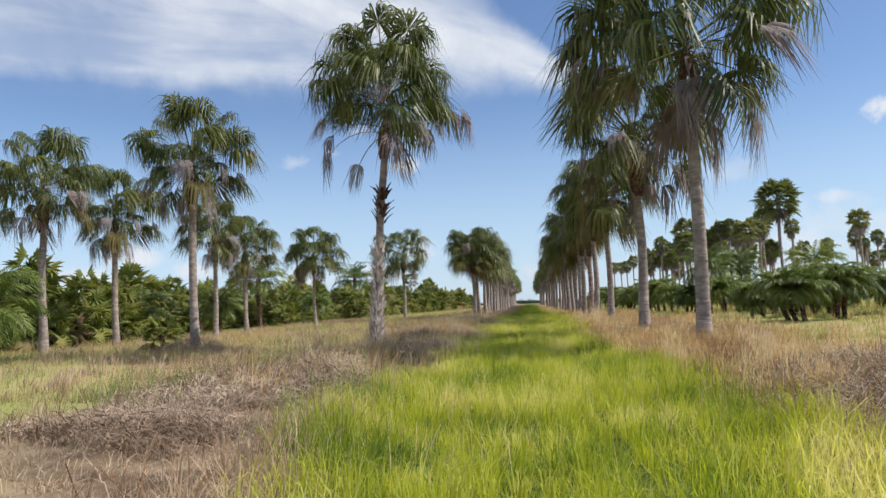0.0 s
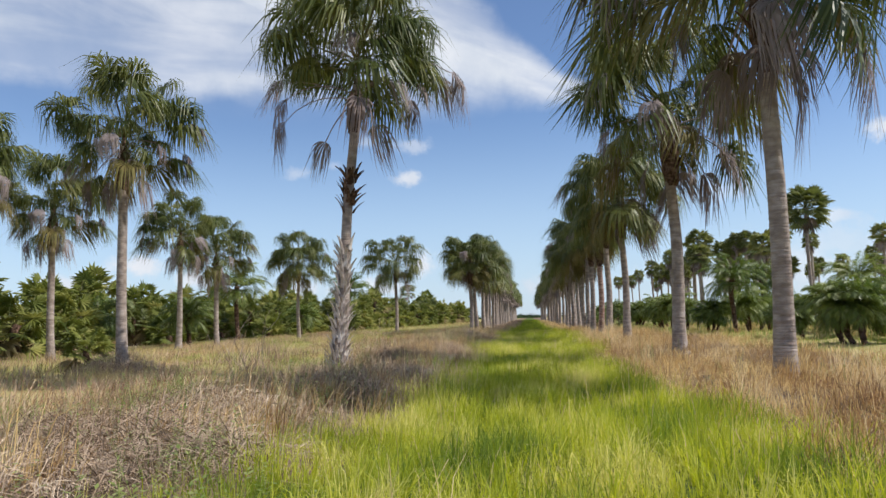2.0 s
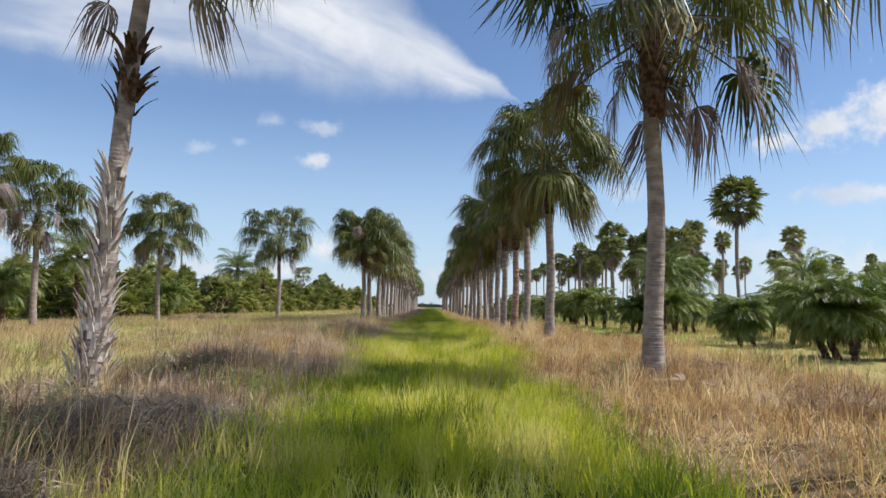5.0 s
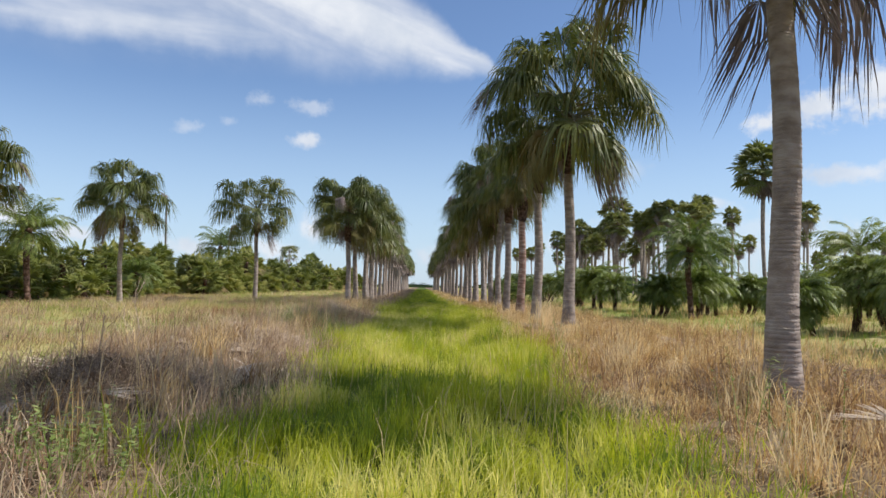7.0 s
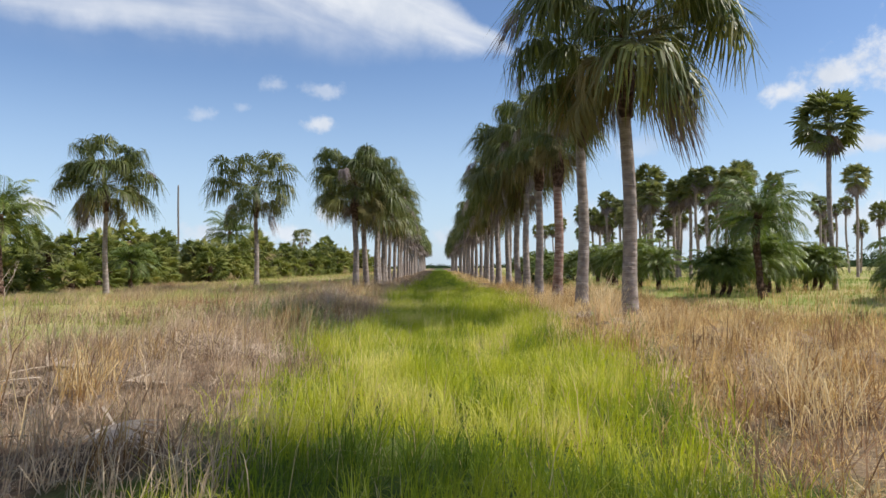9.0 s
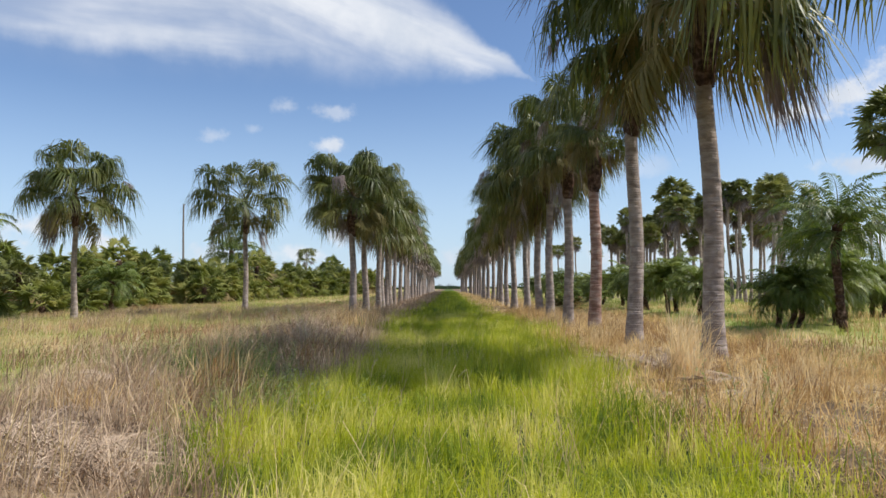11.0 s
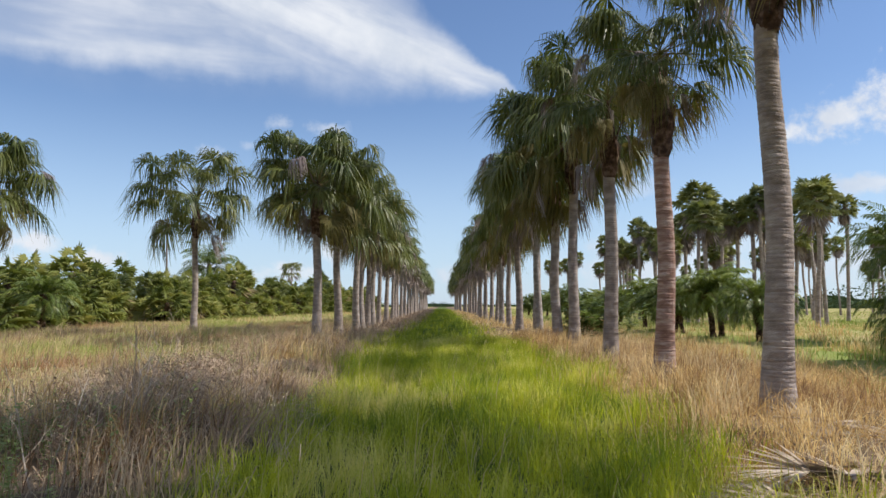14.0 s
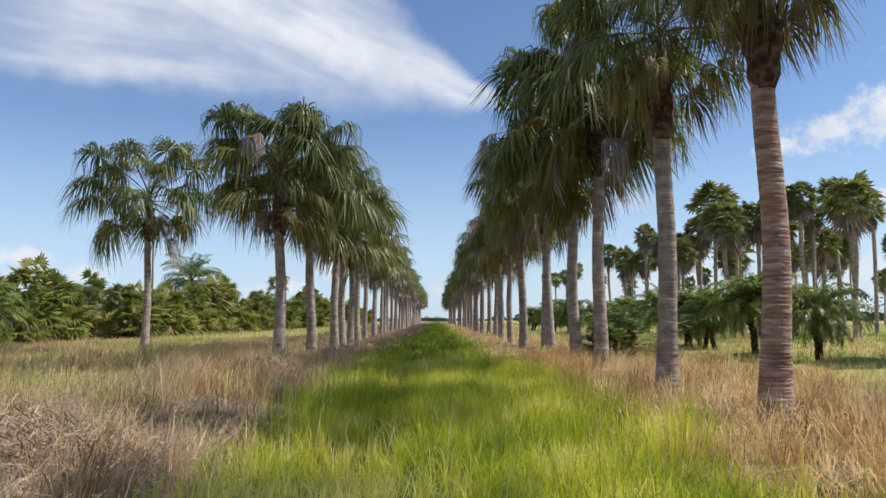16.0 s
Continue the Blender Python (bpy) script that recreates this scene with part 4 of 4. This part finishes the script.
def build_grass():
    # lane
    for name, n, y0, y1, w, near, seed in (("lane_grass", 185000, 1.5, 62, 0.008, None, 1), ("far_lane_grass", 32000, 56, 250, 0.02, 1.6, 2)):
        x, y, rg = scatter(n, -2.9, 2.9, y0, y1, seed, 0.26, near)
        keep = (x > -2.15 + edge(y, 11) + rg.normal(0, 0.28, n)) & (x < 2.1 + edge(y, 21) + rg.normal(0, 0.28, n))
        x, y = x[keep], y[keep]
        h = rg.uniform(0.18, 0.5, len(x)) * (1.0 if seed == 1 else 0.75) * (0.3 + 0.8 * smooth_noise(x * 1.3, y * 1.0, 31) + 0.65 * smooth_noise(x * 3.1, y * 2.6, 32))
        # two faint wheel tracks
        h = h * (1 - 0.5 * np.exp(-((np.abs(x + 0.15 * np.sin(y * 0.3)) - 0.85) / 0.16) ** 2) * smooth_noise(x * 0.5, y * 0.35, 33))
        blades(name, x, y, h, np.full(len(x), w) * rg.uniform(0.6, 1.4, len(x)), M_LANE, "lush bright green grass growing along the lane", 0.6, seed, (0.05, 0.05))
    # dry strips beside the lane
    for name, n, x0, x1, y0, y1, w, hh, mat, label, seed in (
            ("dry_grass_strip", 100000, 1.3, 8.0, 2, 66, 0.008, 0.42, M_DRY, "straw-coloured dry grass under the palm row", 3),
            ("rust_brown_weed_strip", 60000, 1.5, 8.5, 2, 66, 0.008, 0.5, M_RUST, "rust-brown withered weeds under the palm row", 14),
            ("field_edge_weeds", 45000, -9.5, -2.0, 2, 66, 0.008, 0.5, M_RUST, "rust-brown withered weeds beside the lane", 15),
            ("withered_weed_strip", 85000, -6.8, -1.3, 2, 66, 0.009, 0.43, M_DRYDARK, "brown withered weeds and grass beside the lane", 4),
            ("far_dry_grass", 30000, 1.6, 8.0, 64, 200, 0.035, 0.5, M_DRY, "straw-coloured dry grass under the palm row", 5),
            ("far_withered_weeds", 30000, -7.5, -1.6, 64, 200, 0.035, 0.55, M_DRYDARK, "brown withered weeds under the palm row", 6)):
        x, y, rg = scatter(n, x0, x1, y0, y1, seed, 0.35)
        if x0 > 0:
            keep = x > 2.0 + edge(y, 21) + rg.normal(0, 0.25, n)
        else:
            keep = x < -2.05 + edge(y, 11) + rg.normal(0, 0.25, n)
        if seed in (14, 15):
            keep &= rg.uniform(0, 1, n) < 3.2 * (0.65 * smooth_noise(x * 0.45, y * 0.35, seed + 40) + 0.35 * smooth_noise(x * 1.7, y * 1.7, seed + 41) - 0.4 + 0.35 * np.exp(-((x - 3.9) / 1.6) ** 2 - ((y - 9) / 4.0) ** 2) + 0.2 * np.exp(-((x - 4.2) / 1.5) ** 2 - ((y - 25) / 3.0) ** 2))
        else:
            keep &= rg.uniform(0, 1, n) < 0.25 + 1.1 * smooth_noise(x * 0.6, y * 0.6, seed + 40)
        for bx, by, rx, ry in BARE:
            keep &= ((x - bx) / rx) ** 2 + ((y - by) / ry) ** 2 > rg.uniform(0.25, 1.3, n)
        x, y = x[keep], y[keep]
        h = hh * rg.uniform(0.35, 1.1, len(x)) * (0.12 + 1.3 * smooth_noise(x * 0.55, y * 0.55, seed + 50) ** 1.6 + 0.95 * smooth_noise(x * 1.9, y * 1.9, seed + 51) ** 2)
        if seed == 4:
            h = h * np.where(x < -2.6, np.clip(0.4 + (y - 14) * 0.04, 0.4, 1.0), 1.0)
        blades(name, x, y, h, w * rg.uniform(0.5, 1.4, len(x)), mat, label, 1.15 if x0 > 0 else 0.85, seed, simple=y0 > 60)
    # fields
    for name, n, x0, x1, y0, y1, w, hh, mat, label, seed in (
            ("field_grass", 130000, -26, -5.5, -3, 95, 0.024, 0.42, M_FIELD, "mixed green and rust-brown field grass", 7),
            ("pasture_grass", 95000, 6.5, 34, -3, 95, 0.022, 0.38, M_PASTURE, "green and straw mixed pasture grass", 8),
            ("far_field_grass", 30000, -40, -7, 90, 240, 0.07, 0.5, M_FIELD, "mixed green and rust-brown field grass", 9),
            ("far_pasture_grass", 28000, 7, 70, 90, 240, 0.07, 0.4, M_PASTURE, "green and straw mixed pasture grass", 10)):
        x, y, rg = scatter(n, x0, x1, y0, y1, seed, 0.5)
        keep = rg.uniform(0, 1, n) < 0.35 + smooth_noise(x * 0.3, y * 0.3, seed + 40)
        x, y = x[keep], y[keep]
        h = hh * rg.uniform(0.4, 1.1, len(x)) * (0.5 + 0.9 * smooth_noise(x * 0.25, y * 0.25, seed + 50))
        if seed == 7:
            h = h * np.clip(0.5 + (y - 14) * 0.04, 0.5, 1.0)
        blades(name, x, y, h, w * rg.uniform(0.5, 1.4, len(x)), mat, label, 0.5, seed, simple=True)


build_grass()


# ---- tall tufts and seed stalks ----
def tufts(name, places, per, height, mat, label, seed, width=0.01, spread=0.16):
    rg = np.random.default_rng(seed)
    cx = np.repeat([p[0] for p in places], per)
    cy = np.repeat([p[1] for p in places], per)
    ch = np.repeat(rg.uniform(0.6, 1.2, len(places)), per)
    n = len(cx)
    x, y = cx + rg.normal(0, spread, n), cy + rg.normal(0, spread, n)
    return blades(name, x, y, height * ch * rg.uniform(0.45, 1.1, n), width * rg.uniform(0.5, 1.3, n), mat, label, 0.55, seed, (0.12, 0.1))


def strip_places(n, x0, x1, y0, y1, seed):
    rg = random.Random(seed)
    return [(rg.uniform(x0, x1), rg.uniform(y0, y1)) for _ in range(n)]


tufts("straw_tufts", strip_places(230, 2.4, 7.0, 4, 64, 41), 70, 0.62, M_DRY, "tall straw-coloured grass tufts below the palms", 41)
tufts("tall_straw_tuft", [(3.4, 38.65), (3.52, 38.9)], 160, 1.4, M_STRAW, "tall pale straw tuft at the foot of a palm", 42, 0.011, 0.13)
tufts("pale_straw_tufts", strip_places(70, 2.5, 6.0, 8, 62, 48), 60, 0.75, M_STRAW, "pale straw seeding tufts under the palms", 48)
tufts("brown_tufts", strip_places(150, -6.5, -2.3, 12, 64, 43), 70, 0.6, M_DRYDARK, "tall brown withered grass tufts beside the lane", 43)
tufts("pale_tufts", strip_places(60, -4.5, -2.4, 10, 60, 44), 60, 0.8, M_DRY, "tall pale seeding grass beside the lane", 44)
tufts("lane_seed_stalks", strip_places(260, -2.1, 2.0, 4, 60, 49), 9, 0.75, M_STRAW, "thin pale seed stalks standing in the lane grass", 49, 0.006, 0.2)
tufts("tall_leaning_stalks", strip_places(70, -4.2, -2.3, 14, 60, 50), 22, 1.15, M_STRAW, "tall pale leaning grass stalks beside the lane", 50, 0.008, 0.2)
tufts("lane_tufts", strip_places(420, -1.9, 1.9, 3, 60, 45), 45, 0.42, M_LANE, "taller green grass clumps in the lane", 45, 0.008, 0.12)
tufts("field_tufts", strip_places(420, -22, -6, 8, 80, 46), 45, 0.6, M_DRYDARK, "rust-brown weed clumps in the field", 46, 0.018, 0.3)
tufts("pasture_tufts", strip_places(260, 7, 26, 12, 80, 47), 45, 0.6, M_DRY, "straw clumps in the pasture", 47, 0.018, 0.3)


def litter(name, n, x0, x1, mat, label, seed):
    """Matted stems lying flat."""
    x, y, rg = scatter(n, x0, x1, 3, 60, seed, 0.5)
    keep = rg.uniform(0, 1, n) < 0.15 + 1.2 * smooth_noise(x * 0.7, y * 0.7, seed)
    x, y = x[keep], y[keep]
    if x0 < 0:
        more = [rg.normal(0, 0.45, (3200, 2)) * (rx, ry) + (bx, by) for bx, by, rx, ry in BARE]
        x, y = (np.concatenate([q, *(m[:, k] for m in more)]) for k, q in enumerate((x, y)))
    ob = blades(name, x, y, rg.uniform(0.06, 0.16, len(x)), 0.009 * rg.uniform(0.5, 1.6, len(x)), mat, label, 2.6, seed, (0, 0))
    return ob


litter("straw_litter", 48000, 2.2, 7.5, M_STRAW, "matted straw lying on the ground", 61)
litter("withered_litter", 34000, -6.8, -2.2, M_LITTER, "matted grey-brown stems lying on the ground", 62)


# ---- fallen fronds, brush, weeds ----
FALLEN = []
for _s in range(3):
    v, f, sl = fan_frond(700 + _s, 6, stalk=0.9, blade=1.1, segs=26, droop=0.12, width=0.06, spread=40 + 15 * _s, steps=5, sag=0.3)
    FALLEN.append(mesh_from("fallen_frond", v, f, [M_LITTER, M_LITTER], sl))
r5 = random.Random(31)
heaps = [(3.5, 40.3, 1.0, 46), (-4.9, 39.8, 0.9, 8), (-4.1, 25.3, 0.8, 9), (4.6, 24.6, 0.8, 8), (5.0, 42.3, 0.9, 12), (-4.9, 9.4, 1.0, 9), (-4.3, 11.6, 0.9, 6), (-4.9, 23.2, 0.9, 9), (-4.6, 29.5, 1.2, 12), (5.6, 22.5, 0.9, 9), (6.0, 30.5, 1.1, 10), (-3.6, 55.0, 0.8, 8), (5.8, 36.0, 1.0, 8), (3.7, 37.2, 0.7, 16), (5.0, 27.3, 1.2, 9)]
for hx, hy, rad, count in heaps:
    for k in range(count):
        x, y = hx + r5.gauss(0, rad * 0.6), hy + r5.gauss(0, rad * 0.6)
        z = float(ground_z(x, y)) + r5.uniform(0.04, 0.16)
        ob = new("fallen_frond", r5.choice(FALLEN))
        ob.matrix_basis = pose(x, y, z, r5.uniform(-7, 3), r5.uniform(-20, 20), r5.uniform(0, 360)) @ Matrix.Diagonal((0.5, 0.62, 0.5, 1))
        tagged(ob, "withered grey-brown palm frond lying on dry grass", "frond", "fallen fronds")


def brush_heap(x, y, rad, high, seed):
    rg = np.random.default_rng(seed)
    n = 2600
    a, r = rg.uniform(0, 6.28, n), rad * np.sqrt(rg.uniform(0, 1, n))
    px, py = x + r * np.cos(a) * 1.3, y + r * np.sin(a)
    pz = ground_z(px, py) + high * (1 - (r / rad) ** 2) * rg.uniform(0.0, 1.0, n)
    V, F = [], []
    for q in zip(px, py, pz):
        q = Vector(q)
        d = Vector(rg.normal(0, 1, 3))
        d.z = abs(d.z) * 0.5
        d = d.normalized() * rg.uniform(0.15, 0.5)
        w = Vector((-d.y, d.x, 0.3)).normalized() * rg.uniform(0.0015, 0.005)
        bend = Vector((0, 0, -0.08))
        i = len(V)
        V += [tuple(q - w), tuple(q + w), tuple(q + d * 0.5 + w - bend), tuple(q + d * 0.5 - w - bend), tuple(q + d)]
        F += [(i, i + 1, i + 2, i + 3), (i + 3, i + 2, i + 4)]
    ob = new("brush_heap", mesh_from("brush_heap", V, F, [M_TWIG]))
    tagged(ob, "low heap of dead brown twigs beside the lane", "brush", kind="stuff")


for k, (x, y, rad, high) in enumerate(((-12.6, 25.6, 1.1, 0.6), (4.2, 9.6, 1.2, 0.4), (3.5, 7.6, 1.0, 0.35), (5.3, 11.6, 1.2, 0.35), (-3.5, 43.6, 1.4, 0.5), (-3.7, 46.2, 1.1, 0.5), (-3.6, 55.6, 0.9, 0.4), (-3.8, 33.4, 0.9, 0.25), (-4.2, 7.2, 0.8, 0.16), (-3.9, 26.8, 0.8, 0.3), (5.0, 27.2, 1.4, 0.22), (5.8, 22.4, 1.1, 0.2),
                                           (-4.9, 10.2, 1.2, 0.2), (-3.5, 11.4, 1.0, 0.4), (-4.3, 14.4, 1.2, 0.4), (-5.8, 12.6, 1.2, 0.35), (-3.4, 17.2, 0.9, 0.35), (-5.3, 8.2, 0.9, 0.12), (-3.3, 20.6, 0.9, 0.3))):
    brush_heap(x, y, rad, high, 80 + k)


def leafy_weed(seed, high, stems, leaf, mat):
    """Upright stems with small paired leaves."""
    rg = random.Random(seed)
    V, F = [], []
    for s in range(stems):
        p = Vector((rg.gauss(0, 0.1 * stems ** 0.3), rg.gauss(0, 0.1 * stems ** 0.3), 0))
        d = Vector((rg.gauss(0, 0.3), rg.gauss(0, 0.3), 1)).normalized()
        h = high * rg.uniform(0.5, 1.1)
        w = Vector((0.006, 0, 0))
        i = len(V)
        V += [tuple(p - w), tuple(p + w), tuple(p + d * h)]
        F.append((i, i + 1, i + 2))
        n = int(h / 0.035)
        for k in range(n):
            q = p + d * h * (0.15 + 0.85 * k / n)
            a = rg.uniform(0, 6.28)
            o = Vector((math.cos(a), math.sin(a), rg.uniform(-0.2, 0.5))) * leaf * rg.uniform(0.6, 1.3)
            t = Vector((-math.sin(a), math.cos(a), 0)) * leaf * 0.25
            i = len(V)
            V += [tuple(q), tuple(q + o * 0.5 + t), tuple(q + o), tuple(q + o * 0.5 - t)]
            F.append((i, i + 1, i + 2, i + 3))
    return mesh_from("weed", V, F, [mat])


WEEDS = [leafy_weed(1, 0.5, 14, 0.055, M_WEED), leafy_weed(2, 0.75, 10, 0.05, M_WEED), leafy_weed(3, 0.45, 20, 0.06, M_WEED), leafy_weed(4, 0.7, 12, 0.045, M_DRYDARK)]
r6 = random.Random(37)
spots = [(-2.6 + r6.gauss(0, 0.5), 37.0 + r6.gauss(0, 0.8), r6.choice((0, 2))) for _ in range(30)]
spots += [(r6.uniform(-11, -3.2), r6.uniform(38, 62), r6.choice((0, 1, 1, 3))) for _ in range(80)]
spots += [(-3.6 + r6.gauss(0, 0.5), 39.5 + r6.gauss(0, 1.2), r6.choice((0, 1, 2))) for _ in range(40)]
spots += [(-6.0 + r6.gauss(0, 1.0), 16.5 + r6.gauss(0, 1.6), r6.choice((0, 1, 2))) for _ in range(16)]
spots += [(r6.uniform(-8.0, -3.2), r6.uniform(10, 22), r6.choice((0, 0, 1, 2, 3))) for _ in range(90)]
spots += [(-2.9 + r6.gauss(0, 0.4), r6.uniform(6, 24), r6.choice((0, 1, 2))) for _ in range(26)]
spots += [(-3.4 + r6.gauss(0, 0.7), 44.0 + r6.gauss(0, 1.5), r6.choice((0, 3))) for _ in range(12)]
spots += [(r6.uniform(-7.5, -2.5), r6.uniform(6, 60), r6.choice((0, 1, 3, 3))) for _ in range(60)]
spots += [(-5.0 + r6.gauss(0, 1.2), 50.5 + r6.gauss(0, 3.0), r6.choice((0, 1, 2))) for _ in range(34)]
spots += [(r6.uniform(2.4, 8), r6.uniform(8, 60), r6.choice((1, 3, 3))) for _ in range(30)]


def weed_patch(name, kinds, label):
    V, F = [], []
    for x, y, k in spots:
        if k in kinds:
            me, b = WEEDS[k], len(V)
            m = scaled(x, y, r6.uniform(0, 360), r6.uniform(0.7, 1.2))
            V += [tuple(m @ v.co) for v in me.vertices]
            F += [tuple(i + b for i in p.vertices) for p in me.polygons]
    tagged(new(name, mesh_from(name, V, F, [WEEDS[kinds[0]].materials[0]])), label, "weeds", kind="stuff")


weed_patch("green_weeds", (0, 1, 2), "small leafy green weeds among dry grass")
weed_patch("withered_weeds", (3,), "small withered brown weeds among dry grass")


def bare_stalk(seed, high):
    """A dead forking stem: thin three-sided rods."""
    rg = random.Random(seed)
    V, F = [], []

    def limb(p, d, ln, r, depth):
        n = 4
        for k in range(n):
            q = p + d * ln / n
            i = len(V)
            for c, rr in ((p, r * (1 - 0.12 * k)), (q, r * (1 - 0.12 * (k + 1)))):
                for e in range(3):
                    V.append((c.x + rr * math.cos(2.1 * e), c.y + rr * math.sin(2.1 * e), c.z))
            F.extend((i + e, i + (e + 1) % 3, i + 3 + (e + 1) % 3, i + 3 + e) for e in range(3))
            p = q
            d = (d + Vector((rg.gauss(0, 0.14), rg.gauss(0, 0.14), rg.gauss(0, 0.05)))).normalized()
            if depth and k:
                side = (d + Vector((rg.gauss(0, 0.7), rg.gauss(0, 0.7), rg.uniform(-0.1, 0.3)))).normalized()
                limb(p, side, ln * rg.uniform(0.3, 0.55), r * 0.6, depth - 1)
    for k in range(3):
        limb(Vector((rg.gauss(0, 0.08), rg.gauss(0, 0.08), -0.05)), Vector((rg.gauss(0, 0.35), rg.gauss(0, 0.35), 1)).normalized(), high * rg.uniform(0.7, 1.1), 0.009, 2)
    return mesh_from("bare_stalk", V, F, [M_LITTER])


STALKS = [bare_stalk(k, h) for k, h in ((1, 1.1), (2, 0.8), (3, 1.3))]
r7 = random.Random(55)
for x, y in [(-6.4, 20.4), (-5.9, 19.2), (-7.2, 21.5), (-5.2, 18.0), (-4.4, 44.2), (-3.2, 42.6), (-4.8, 47.0), (-3.0, 40.4), (-5.6, 32.0), (-4.1, 36.5), (-6.3, 51.0), (-4.4, 27.5), (6.0, 23.0), (5.4, 30.0)]:
    ob = new("bare_stalk", r7.choice(STALKS))
    ob.matrix_basis = scaled(x, y, r7.uniform(0, 360), r7.uniform(0.8, 1.15))
    tagged(ob, "dead bleached weed stalk with bare forking twigs", "weed", "bare weed stalks")


def leafy_shrub(x, y):
    shrub = new("leafy_shrub")
    child("foliage", leafy_weed(9, 1.75, 46, 0.2, M_WEED), shrub, Matrix.Diagonal((1.6, 1.6, 1, 1)))
    child("dead_skirt", leafy_weed(10, 0.95, 26, 0.24, M_DRY), shrub, Matrix.Diagonal((1.7, 1.7, 1, 1)), "withered brown lower leaves")
    shrub.matrix_basis = scaled(x, y, 0)
    tagged(shrub, "yellow-green leafy shrub between palm trunks", "shrub")


leafy_shrub(5.3, 61.6)
